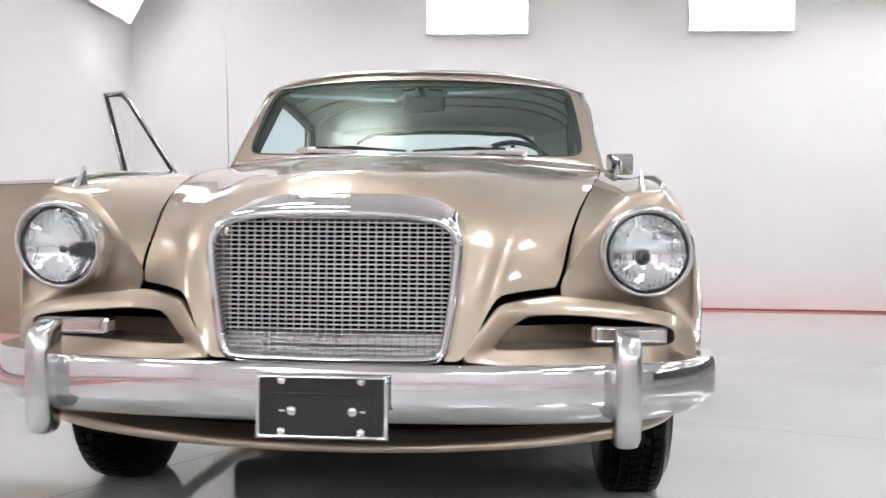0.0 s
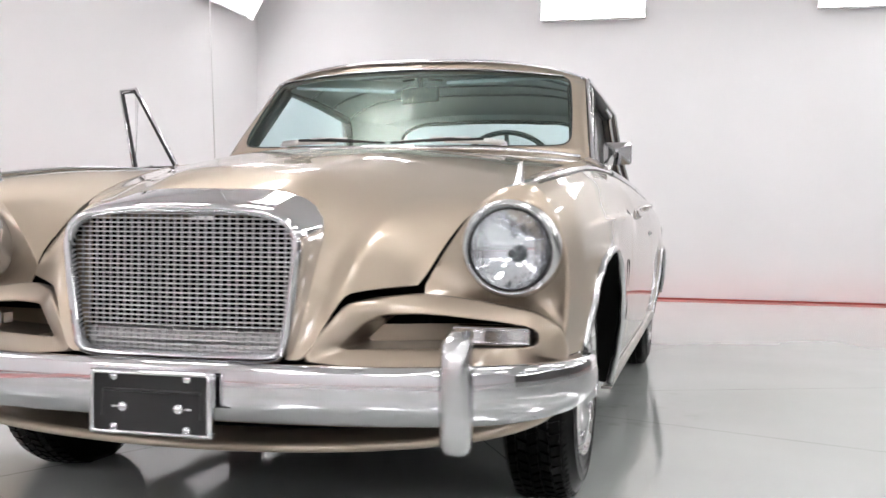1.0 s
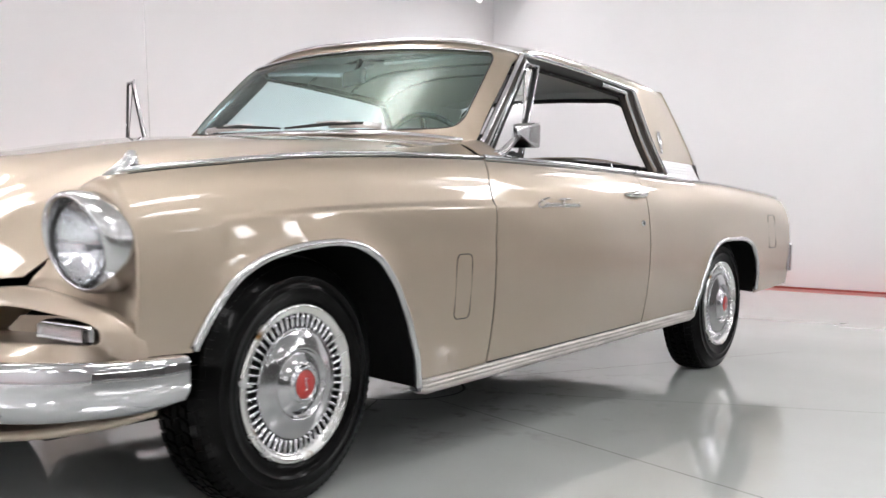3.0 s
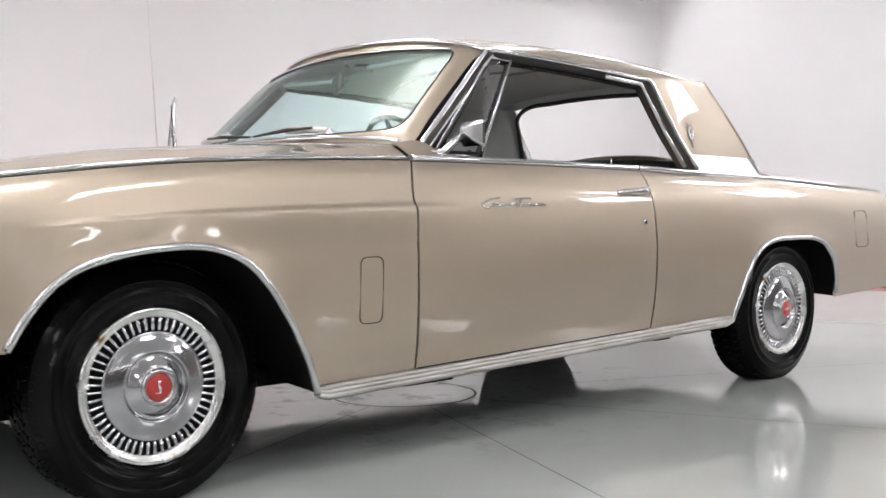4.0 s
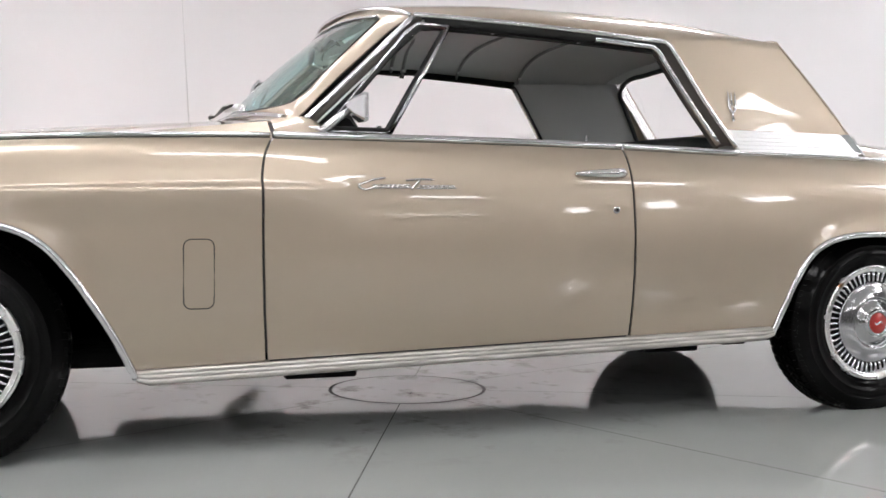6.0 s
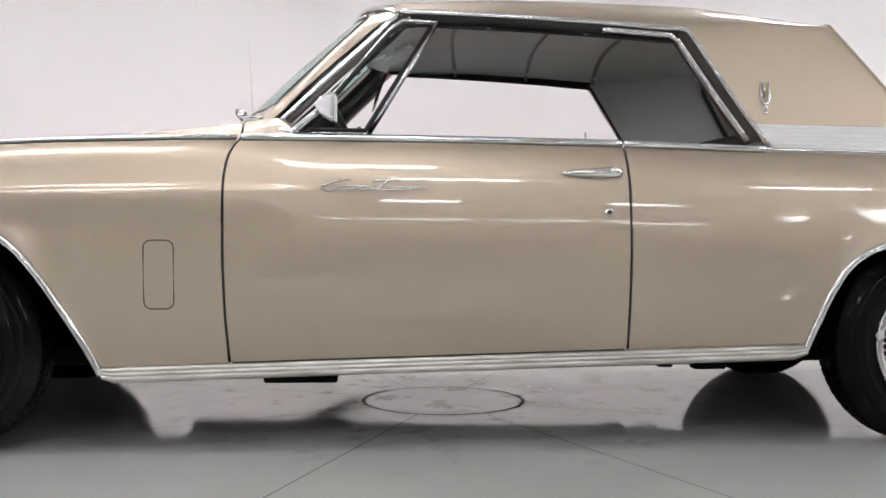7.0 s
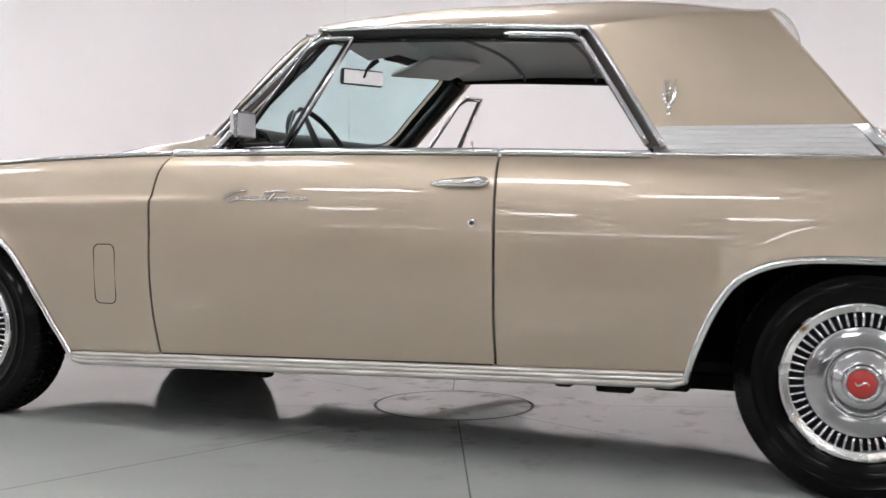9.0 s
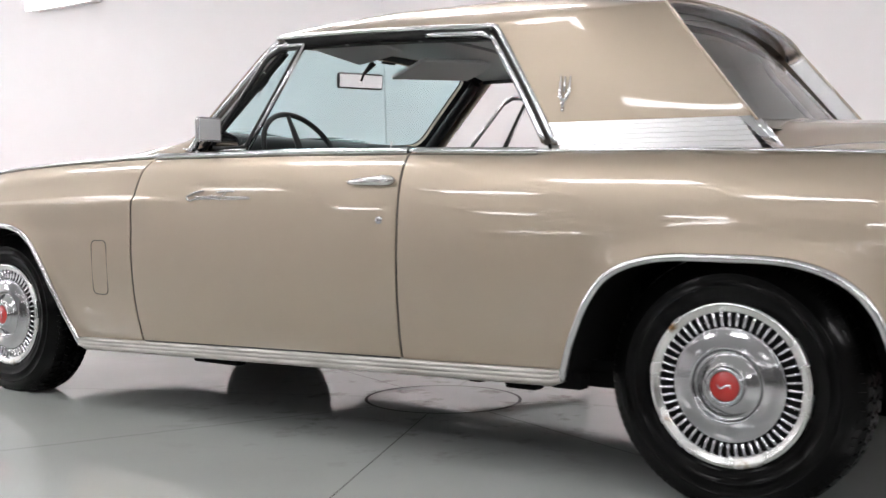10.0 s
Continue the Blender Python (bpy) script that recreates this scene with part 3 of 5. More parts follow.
def cap_dish(sgn):
    prof = [(-0.008, 0.146), (0.002, 0.145), (0.005, 0.1425), (0.0045, 0.1395), (0.006, 0.136), (0.0115, 0.122), (0.0155, 0.106), (0.0185, 0.096), (0.0190, 0.0930), (0.0160, 0.0900), (0.006, 0.0865), (0.005, 0.083), (0.009, 0.076), (0.0170, 0.064), (0.0222, 0.0575), (0.0238, 0.0545), (0.0235, 0.0520), (0.0275, 0.0495), (0.033, 0.0475), (0.035, 0.0445), (0.035, 0.0405), (0.0315, 0.0375), (0.029, 0.036)]
    return lathe(prof, (0, 0, 0), "x", 96, sign=sgn)


def fin_mesh(sgn):
    bm = bmesh.new()
    rows = []
    for r, d in ((0.146, -0.001), (0.151, 0.0035), (0.177, 0.0045), (0.183, 0.001)):
        rows.append([(sgn * (d + e), r, w) for w, e in ((-0.0041, -0.010), (-0.0030, -0.0016), (0, 0.0008), (0.0030, -0.0016), (0.0041, -0.010))])
    sheet(rows, bm=bm)
    bmesh.ops.recalc_face_normals(bm, faces=bm.faces)
    return mesh_of(bm, "fin", CHROME)


FIN = {1: fin_mesh(1), -1: fin_mesh(-1)}


def swoosh(sgn, spin):
    pts = []
    for s in np.linspace(-1, 1, 15):
        u, v = 0.0175 * s, 0.008 * math.sin(math.pi * s * 0.95)
        c, d = math.cos(spin), math.sin(spin)
        pts.append((sgn * 0.0332, u * c - v * d, u * d + v * c))
    return tube(pts, [0.0012 + 0.0022 * math.cos(math.pi / 2 * q) for q in np.linspace(-1, 1, 15)], sides=6)


def build_wheel(y, sgn, spin):
    w = part("wheel", tyre(sgn), RUBBER, car, "black road tyre with a finned chrome wheel cover")
    w.matrix_basis = pose(sgn * 0.836, y, AXLE_Z)
    part("tread", tread(sgn), RUBBER, w)
    part("cover_rim", spokes_cap(sgn), RIM, w, "chrome outer ring with rust spots")
    part("slot_ring", lathe([(-0.007, 0.183), (-0.0075, 0.14)], (0, 0, 0), "x", 64, sign=sgn), BLACK, w)
    for k in range(52):
        fin = new("fin", FIN[sgn])
        fin.parent = w
        fin.matrix_basis = Matrix.Rotation(2 * math.pi * k / 52, 4, "X")
    part("cover_dish", cap_dish(sgn), DISH, w)
    part("badge", lathe([(0.0285, 0.0365), (0.031, 0.035), (0.032, 0.0)], (0, 0, 0), "x", 40, sign=sgn), RED, w, "round red badge with a silver stroke")
    part("stroke", swoosh(sgn, spin), CHROME, w)
    part("valve", lathe([(0, 0.004), (0.02, 0.003), (0.021, 0)], (sgn * 0.004, 0.190 * math.cos(spin + 2), 0.190 * math.sin(spin + 2)), "x", 8, sign=sgn), STEEL, w)
    return w


build_wheel(0.0, 1, radians(60))
build_wheel(0.0, -1, radians(40))
build_wheel(WHEELBASE, 1, radians(-20))
build_wheel(WHEELBASE, -1, radians(80))


def well(curve, x_in):
    p = curve(np.linspace(0, 1, 40))
    outer = [(float(side_x(y, z)) - 0.012, y, z - 0.002) for y, z in p]
    yc = p[:, 0].mean()
    back = [(x_in, yc + (y - yc) * 1.02, z + 0.02) for y, z in p]
    foot = [(x_in, yc + (y - yc) * 1.02, 0.26) for y, z in p]
    return sheet([outer, back, foot])


both("wheel_well", lambda: well(FRONT_ARCH, 0.50), BLACK, thick=0.004)
both("wheel_well", lambda: well(REAR_ARCH, 0.50), BLACK, thick=0.004)
both("arch_moulding", lambda: tube([(float(side_x(y, z)) + 0.001, y, z - 0.004) for y, z in FRONT_ARCH(np.linspace(0, 1, 60))], 0.0115, sides=10), BEZEL)
both("arch_moulding", lambda: tube([(float(side_x(y, z)) + 0.001, y, z - 0.004) for y, z in REAR_ARCH(np.linspace(0, 0.985, 60))], 0.0115, sides=10), BEZEL)


def sill():
    prof = [(-0.030, 0.000), (0.002, 0.000), (0.009, -0.004), (0.010, -0.013), (0.007, -0.0145), (0.010, -0.016), (0.0105, -0.026), (0.0075, -0.0275), (0.010, -0.029), (0.009, -0.040), (0.002, -0.046), (-0.03, -0.047)]
    rows = []
    for y in np.linspace(0.507, 2.612, 60):
        zt = float(SILL(y))
        sh = min(1.0, (y - 0.50) / 0.03, (2.62 - y) / 0.03)
        rows.append([(float(side_x(y, zt)) + o, y, zt + d * (0.6 + 0.4 * sh)) for o, d in prof])
    bm = sheet(rows)
    bmesh.ops.recalc_face_normals(bm, faces=bm.faces)
    return bm


both("sill_moulding", sill, SILLMETAL, label="ribbed dull aluminium sill moulding")
bm = box((-0.62, -0.60, 0.235), (0.62, 3.3, 0.30), bevel=0.02)
part("underbody", bm, BLACK, car)
for y0, y1, x0, z0 in ((0.96, 1.19, 0.70, 0.188), (2.20, 2.25, 0.72, 0.232), (2.32, 2.43, 0.70, 0.222), (2.50, 2.60, 0.74, 0.245)):
    both("underbody_bracket", lambda: box((x0 - 0.05, y0, z0), (x0, y1, 0.30), bevel=0.008), BLACK)
part("exhaust_pipe", tube([(0.30, 0.6, 0.21), (0.32, 1.8, 0.20), (0.34, 2.6, 0.22)], 0.028, sides=12), BLACK, car)


def inner_side():
    rows = []
    for y in np.linspace(0.80, 2.62, 30):
        rows.append([(float(side_x(y, z)) - 0.035, y, z) for z in np.linspace(float(SILL(y)) - 0.03, float(BELT(y)) - 0.02, 14)])
    return sheet(rows)


part("inner_side", inner_side(), BLACK, car)

# ---- the front end ----
def ring_loft(loops, bm=None, flip=False):
    """A skin over closed loops of the same number of points."""
    return sheet(np.asarray(loops, float), flip=flip, bm=bm, closed=True)


def loop_curve(points, n):
    """n points round a closed outline that rounds its corners a little."""
    p = np.asarray(points, float)
    for _ in range(2):
        q = np.roll(p, -1, axis=0)
        p = np.stack([0.88 * p + 0.12 * q, 0.12 * p + 0.88 * q], 1).reshape(-1, p.shape[1])
    s = np.concatenate([[0], np.cumsum(np.linalg.norm(np.diff(np.vstack([p, p[:1]]), axis=0), axis=1))])
    t = np.linspace(0, s[-1], n, endpoint=False)
    w = np.vstack([p, p[:1]])
    return np.stack([np.interp(t, s, w[:, k]) for k in range(p.shape[1])], -1)


# grille opening, half outline from the top middle round to the bottom middle
OPENING = path3([(0, 0.772), (0.10, 0.7705), (0.20, 0.762), (0.247, 0.750), (0.270, 0.730), (0.2775, 0.70), (0.274, 0.65), (0.262, 0.55), (0.251, 0.480), (0.247, 0.464), (0.237, 0.455), (0.21, 0.451), (0.10, 0.449), (0, 0.448)], pchip)


def opening_loop(grow, n=45):
    t = np.linspace(0, 1, n)
    h = OPENING(t)
    d = np.gradient(h, axis=0)
    nrm = np.stack([-d[:, 1], d[:, 0]], -1)
    nrm /= np.linalg.norm(nrm, axis=1)[:, None] + 1e-9
    nrm[0], nrm[-1] = (0, 1), (0, -1)
    h = h + grow * np.where((nrm * (h - [0, 0.6])).sum(1, keepdims=True) > 0, nrm, -nrm)
    h[0, 0] = h[-1, 0] = 0
    return np.vstack([h, (h * [-1, 1])[-2:0:-1]])


SHELL_BACK = pchip([0.40, 0.45, 0.60, 0.70, 0.75, 0.82], [-0.755, -0.752, -0.700, -0.655, -0.630, -0.585])


def make_shell():
    loops = []
    for grow, y in ((0.0, -0.765), (0.0, -0.782), (0.004, -0.788), (0.010, -0.788), (0.015, -0.782)):
        l = opening_loop(grow)
        loops.append([(x, y, z) for x, z in l])
    for f in (0.15, 0.35, 0.6, 0.85, 1.0):
        l = opening_loop(0.016 + 0.006 * f)
        out = []
        for x, z in l:
            rise = max(0.0, (z - 0.70) / 0.09)
            zz = z + 0.034 * f ** 0.8 * min(1, rise) ** 2
            y0 = -0.778
            out.append((x * (1 + 0.03 * f * min(1, rise)), y0 + (float(SHELL_BACK(z)) - y0) * f, zz))
        loops.append(out)
    bm = ring_loft(loops)
    bmesh.ops.recalc_face_normals(bm, faces=bm.faces)
    return bm


grille = part("grille", make_shell(), CHROME, car, "upright chrome grille with a fine grid of bars")
solid(grille, 0.003, 1.0)
HALF_AT = pchip([0.448, 0.453, 0.466, 0.480, 0.55, 0.65, 0.70, 0.73, 0.75, 0.762, 0.7715], [0.20, 0.235, 0.246, 0.249, 0.262, 0.274, 0.2775, 0.27, 0.247, 0.2, 0.03])


def vee(x):
    return -0.772 + 0.020 * abs(x) / 0.28


bar_count = 30
for k in range(bar_count):
    z = 0.4560 + k * (0.766 - 0.4560) / (bar_count - 1)
    w = float(HALF_AT(z)) + 0.002
    bm = bmesh.new()
    for sgn in (-1, 1):
        rows = []
        for x in (0.0, sgn * w):
            y = vee(x)
            rows.append([(x, y + 0.008, z + 0.0015), (x, y, z + 0.0015), (x, y - 0.0010, z + 0.0009), (x, y - 0.0010, z - 0.0009), (x, y, z - 0.0015), (x, y + 0.008, z - 0.0015)])
        sheet(rows, bm=bm, flip=sgn < 0)
    for f in bm.faces:
        f.smooth = False
    part("grille_bar", bm, BRIGHT, grille)
TOP_AT = pchip([0, 0.10, 0.20, 0.247, 0.270, 0.2775], [0.772, 0.7705, 0.762, 0.750, 0.730, 0.70])
for k in range(-14, 15):
    x = k * 0.0190
    top = float(TOP_AT(min(abs(x), 0.2775)))
    low = 0.450 if abs(x) < 0.24 else 0.465 + (abs(x) - 0.248) * 7.2
    y = vee(x)
    part("grille_upright", box((x - 0.0015, y + 0.004, low), (x + 0.0015, y + 0.009, top)), UPRIGHT, grille)
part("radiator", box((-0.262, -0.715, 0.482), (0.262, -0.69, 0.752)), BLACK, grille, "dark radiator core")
bm = bmesh.new()
sheet([[(x, -0.748 + 0.012 * (x / 0.25) ** 2 + o, z) for x in np.linspace(-0.255, 0.255, 17)] for o, z in ((0, 0.440), (0, 0.454), (0.006, 0.457), (0.006, 0.469), (0, 0.472), (0, 0.490), (0.006, 0.496), (0.03, 0.498))], bm=bm)
solid(part("lower_baffle", bm, STEEL, grille, "bright ribbed metal baffle behind the lower grille"), 0.003)

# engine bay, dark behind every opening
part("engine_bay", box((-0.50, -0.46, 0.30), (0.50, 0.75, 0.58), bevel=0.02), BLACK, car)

SILVER = material("mirror_silver", (0.90, 0.90, 0.90), 0.05, 1.0)
LAMP_X, LAMP_Z, LAMP_Y = 0.731, 0.693, -0.570


def lean(bm, by=0.28):
    """Tips the headlamp so that its brow stands forward."""
    for v in bm.verts:
        v.co.y -= (v.co.z - LAMP_Z) * by
    return bm


def bezel():
    return lean(lathe([(0.10, 0.110), (0.05, 0.1135), (0.0, 0.1150), (-0.026, 0.112), (-0.036, 0.106), (-0.037, 0.102), (-0.030, 0.0975), (0.0, 0.0955), (0.04, 0.095)], (LAMP_X, LAMP_Y, LAMP_Z), "y", 56))


def reflector():
    return lean(lathe([(0.042 * (1 - s * s) - 0.010, 0.094 * s) for s in (1.0, 0.94, 0.86, 0.76, 0.64, 0.5, 0.35, 0.2, 0.08, 0.0)], (LAMP_X, LAMP_Y, LAMP_Z), "y", 40), 0.07)


def lens():
    """A bulged glass with upright flutes."""
    rows, big = [], 0.0935
    for i in range(117):
        x = big * 0.999 * math.sin((i / 116 - 0.5) * math.pi)
        h = math.sqrt(big * big - x * x)
        row = []
        for v in np.linspace(-1, 1, 25):
            z = h * v
            bulge = -0.020 - 0.014 * (1 - (x * x + z * z) / big ** 2)
            core = abs(z) < 0.030 and abs(x) < 0.062
            row.append((LAMP_X + x, LAMP_Y + bulge + 0.0009 * math.cos(x * 520) + (0.0016 if core else 0.0005) * math.cos(z * 330), LAMP_Z + z))
        rows.append(row)
    return lean(sheet(rows, flip=False), 0.07)


for k in range(2):
    flip = mirrored if k else (lambda b: b)
    lamp = part("headlamp", flip(bezel()), BEZEL, car, "round headlamp with a chrome bezel")
    part("reflector", flip(reflector()), SILVER, lamp)
    part("bulb", flip(lean(lathe([(0.034, 0.006), (0.014, 0.007), (0.008, 0.010), (0.002, 0.010), (0.000, 0.0)], (LAMP_X, LAMP_Y, LAMP_Z - 0.010), "y", 20), 0.07)), GRID, lamp)
    g = part("lens", flip(lens()), LENS, lamp, "fluted clear headlamp glass")
    solid(g, 0.003)
    g.visible_shadow = False
    part("seal", flip(lean(tube([(LAMP_X + 0.0935 * math.cos(a), LAMP_Y - 0.022, LAMP_Z + 0.0935 * math.sin(a)) for a in np.linspace(0, 2 * math.pi, 40, endpoint=False)], 0.0022, sides=6, closed=True), 0.07)), TRIM, lamp)


# the skin that runs from the fender's front edge and the brow into the headlamp
def pod():
    y = -0.535
    pts = []
    for k in range(20):
        z = 0.50 + (float(BELT(y)) - 0.001 - 0.50) * k / 19
        pts.append((float(side_x(y, z)), y, z))
    xc, zc = pts[-1][0], pts[-1][2]
    xg, zg = float(FENDER_X(y)) + GAP, float(FENDER_Z(y))
    mid = (xg + 0.52 * (xc - xg), zg + 0.82 * (zc - zg) + 0.004)
    cx, cz = natural([0, 0.5, 1], [xc, mid[0], xg]), natural([0, 0.5, 1], [zc, mid[1], zg])
    pts += [(float(cx(k / 12)), y, float(cz(k / 12))) for k in range(1, 13)]
    pts += [(0.521, -0.578, 0.592), (0.56, -0.580, 0.572), (0.62, -0.579, 0.560), (0.70, -0.575, 0.546), (0.76, -0.569, 0.536), (0.80, -0.562, 0.526), (0.825, -0.550, 0.510)]
    p = np.array(pts)
    c = np.array([LAMP_X, LAMP_Z])
    ang = np.unwrap(np.arctan2(p[:, 2] - c[1], p[:, 0] - c[0]))
    order = np.argsort(ang)
    ang, p = ang[order], p[order]
    th = np.linspace(ang[0], ang[0] + 2 * math.pi, 72, endpoint=False)
    ext = np.vstack([p, p[:1]])
    exa = np.append(ang, ang[0] + 2 * math.pi)
    outer = np.stack([np.interp(th, exa, ext[:, k]) for k in range(3)], -1)
    rows = []
    for f, push in ((0, 0.0), (0.25, 0.55), (0.5, 0.82), (0.75, 0.95), (1.0, 1.0)):
        row = []
        for q, a in zip(outer, th):
            ring = np.array([LAMP_X + 0.114 * math.cos(a), LAMP_Y + 0.040 - 0.28 * 0.114 * math.sin(a), LAMP_Z + 0.114 * math.sin(a)])
            r = q + (ring - q) * f
            r[1] = q[1] + (ring[1] - q[1]) * push
            row.append(r)
        rows.append(row)
    return sheet(rows, closed=True, flip=True)


both("headlamp_pod", pod, PAINT, thick=0.004)

# the valance under the headlamps, with its recess for the indicator
VALANCE_OUT = [(0.284, -0.757, 0.437), (0.33, -0.735, 0.505), (0.376, -0.707, 0.566), (0.425, -0.640, 0.578), (0.515, -0.592, 0.588), (0.60, -0.586, 0.580), (0.70, -0.582, 0.567), (0.79, -0.574, 0.551), (0.849, -0.541, 0.51), (0.860, -0.528, 0.46), (0.860, -0.530, 0.425), (0.62, -0.70, 0.425), (0.42, -0.735, 0.425)]
VALANCE_IN = [(0.362, -0.715, 0.464), (0.385, -0.705, 0.490), (0.415, -0.685, 0.522), (0.450, -0.650, 0.539), (0.53, -0.622, 0.541), (0.60, -0.612, 0.537), (0.70, -0.604, 0.528), (0.775, -0.596, 0.519), (0.797, -0.588, 0.506), (0.799, -0.587, 0.482), (0.785, -0.59, 0.472), (0.62, -0.625, 0.466), (0.45, -0.68, 0.463)]


def valance():
    a, b = loop_curve(VALANCE_OUT, 72), loop_curve(VALANCE_IN, 72)
    shift = int(np.argmin(np.linalg.norm(b - a[0], axis=1)))
    b = np.roll(b, -shift, axis=0)
    rows = [a + [0, 0.022, 0], a + [0, 0.002, 0], a + (b - a) * 0.04 + [0, -0.003, 0], a + (b - a) * 0.10 + [0, -0.005, 0], a + (b - a) * 0.5 + [0, -0.006, 0], a + (b - a) * 0.9 + [0, -0.005, 0], a + (b - a) * 0.97 + [0, -0.003, 0], b + [0, 0.001, 0], b + [0, 0.012, 0]]
    for d in (0.05, 0.10, 0.155, 0.19):
        m = b.mean(0)
        rows.append(m + (b - m) * (1 - 0.25 * d) + [0, d, 0])
    return sheet(rows, closed=True)


both("front_valance", valance, PAINT, label="champagne gold panel with a recess under the headlamp", thick=0.004)
both("recess_back", lambda: sheet([[(x, y + 0.185, z) for x, y in ((0.33, -0.735), (0.45, -0.675), (0.53, -0.625), (0.62, -0.60), (0.72, -0.592), (0.82, -0.58))] for z in (0.44, 0.46, 0.48, 0.505)]), PAINT, thick=0.004)
AMBER = glass("clear_indicator_glass", (0.92, 0.92, 0.90), 0.15)
for k in range(2):
    flip = mirrored if k else (lambda b: b)
    ind = part("indicator", flip(box((0.598, -0.600, 0.470), (0.782, -0.545, 0.516), bevel=0.010)), CHROME, car, "rectangular clear turn indicator")
    part("lens", flip(box((0.604, -0.612, 0.475), (0.776, -0.597, 0.511), bevel=0.007)), AMBER, ind)


# bumper: one profile led along its plan
BUMPER_PATH = path3([(0.0, -0.872), (0.30, -0.866), (0.52, -0.842), (0.68, -0.796), (0.80, -0.720), (0.872, -0.620), (0.905, -0.52), (0.911, -0.435)])
BUMPER_FORM = [(-0.060, 0.436), (-0.016, 0.441), (-0.005, 0.4395), (0.0, 0.434), (0.003, 0.425), (0.0045, 0.400), (0.0048, 0.372), (0.0043, 0.354), (0.0035, 0.350), (0.0015, 0.3465), (-0.010, 0.328), (-0.026, 0.312), (-0.044, 0.306), (-0.07, 0.304)]


def sweep(path, form, t, lift=lambda s: 0.0, taper=lambda s: 1.0):
    rows = []
    for s in t:
        sg = 1 if s >= 0 else -1
        p = path(abs(s))
        d = path(min(abs(s) + 0.01, 1.0)) - path(max(abs(s) - 0.01, 0.0))
        d = d / np.linalg.norm(d)
        nx, ny = (d[1], -d[0])
        if abs(s) < 1e-6:
            nx, ny = 0.0, -1.0
        zm = 0.372
        rows.append([(sg * (p[0] + o * nx), p[1] + o * ny, zm + (z - zm) * taper(abs(s)) + lift(abs(s))) for o, z in form])
    return rows


def make_bumper():
    bm = sheet(sweep(BUMPER_PATH, BUMPER_FORM, np.linspace(-1, 1, 81), lambda s: 0.014 * s * s, lambda s: 1 - 0.12 * max(0, s - 0.7) / 0.3))
    bmesh.ops.recalc_face_normals(bm, faces=bm.faces)
    return bm


bumper = part("front_bumper", make_bumper(), CHROME, car, "chrome front bumper with two upright guards")
solid(bumper, 0.006)


def guard():
    rows = []
    for z, y, ry, rx in ((0.262, -0.842, 0.020, 0.016), (0.268, -0.846, 0.034, 0.026), (0.285, -0.850, 0.043, 0.032), (0.36, -0.853, 0.048, 0.033), (0.45, -0.853, 0.050, 0.032), (0.497, -0.850, 0.050, 0.031), (0.508, -0.840, 0.044, 0.029), (0.522, -0.818, 0.030, 0.024), (0.526, -0.810, 0.010, 0.010)):
        rows.append([(0.664 + rx * math.copysign(abs(math.cos(a)) ** 0.6, math.cos(a)), y + 0.035 + ry * math.copysign(abs(math.sin(a)) ** 0.75, math.sin(a)), z) for a in np.linspace(0, 2 * math.pi, 24, endpoint=False)])
    bm = sheet(rows, closed=True)
    bm.verts.ensure_lookup_table()
    bmesh.ops.holes_fill(bm, edges=bm.edges, sides=40)
    bmesh.ops.recalc_face_normals(bm, faces=bm.faces)
    return bm


both("bumper_guard", guard, BEZEL, bumper)

PAN_PATH = path3([(0.0, -0.775), (0.30, -0.768), (0.52, -0.742), (0.68, -0.69), (0.78, -0.61), (0.84, -0.50), (0.855, -0.42)])
bm = sheet(sweep(PAN_PATH, [(-0.18, 0.252), (-0.04, 0.246), (-0.02, 0.241), (-0.017, 0.233), (-0.026, 0.223), (-0.05, 0.218), (-0.14, 0.216)], np.linspace(-0.96, 0.96, 61), lambda s: 0.085 * s * s))
bmesh.ops.recalc_face_normals(bm, faces=bm.faces)
solid(part("front_apron", bm, PAINT, car, "champagne gold apron under the bumper"), 0.004)

plate = part("plate_holder", box((-0.140, -0.900, 0.288), (0.140, -0.890, 0.416), bevel=0.003), PLASTIC, bumper, "empty black licence plate holder with a chrome frame")
loops = []
for hw, hh, y in ((0.136, 0.061, -0.900), (0.136, 0.061, -0.908), (0.1385, 0.0635, -0.911), (0.143, 0.068, -0.910), (0.146, 0.071, -0.904), (0.146, 0.071, -0.890)):
    loops.append([(sx * hw, y, 0.352 + sz * hh) for sx, sz in ((-1, -1), (-0.9, -1), (0, -1), (0.9, -1), (1, -1), (1, -0.8), (1, 0.8), (1, 1), (0.9, 1), (0, 1), (-0.9, 1), (-1, 1), (-1, 0.8), (-1, -0.8))])
bm = ring_loft(loops)
bmesh.ops.recalc_face_normals(bm, faces=bm.faces)
part("plate_frame", bm, CHROME, plate)
for x, z in ((-0.09, 0.408), (0.086, 0.408), (-0.09, 0.296), (0.086, 0.296)):
    part("frame_tab", lathe([(0.0, 0.010), (-0.004, 0.009), (-0.006, 0.0)], (x, -0.902, z), "y", 16), CHROME, plate)
for x in (-0.067, 0.067):
    part("bolt", lathe([(0.0, 0.0125), (-0.006, 0.012), (-0.010, 0.007), (-0.011, 0.0)], (x, -0.900, 0.342), "y", 18), CHROME, plate)
    part("slot", box((x + math.copysign(0.016, x), -0.902, 0.3395), (x + math.copysign(0.028, x), -0.8995, 0.3435)), STEEL, plate)
part("ridge", tube([(-0.115, -0.899, 0.378), (0.115, -0.899, 0.378)], 0.004, sides=8), PLASTIC, plate)
part("ridge", tube([(-0.118, -0.899, 0.32), (-0.118, -0.899, 0.378)], 0.003, sides=8), PLASTIC, plate)
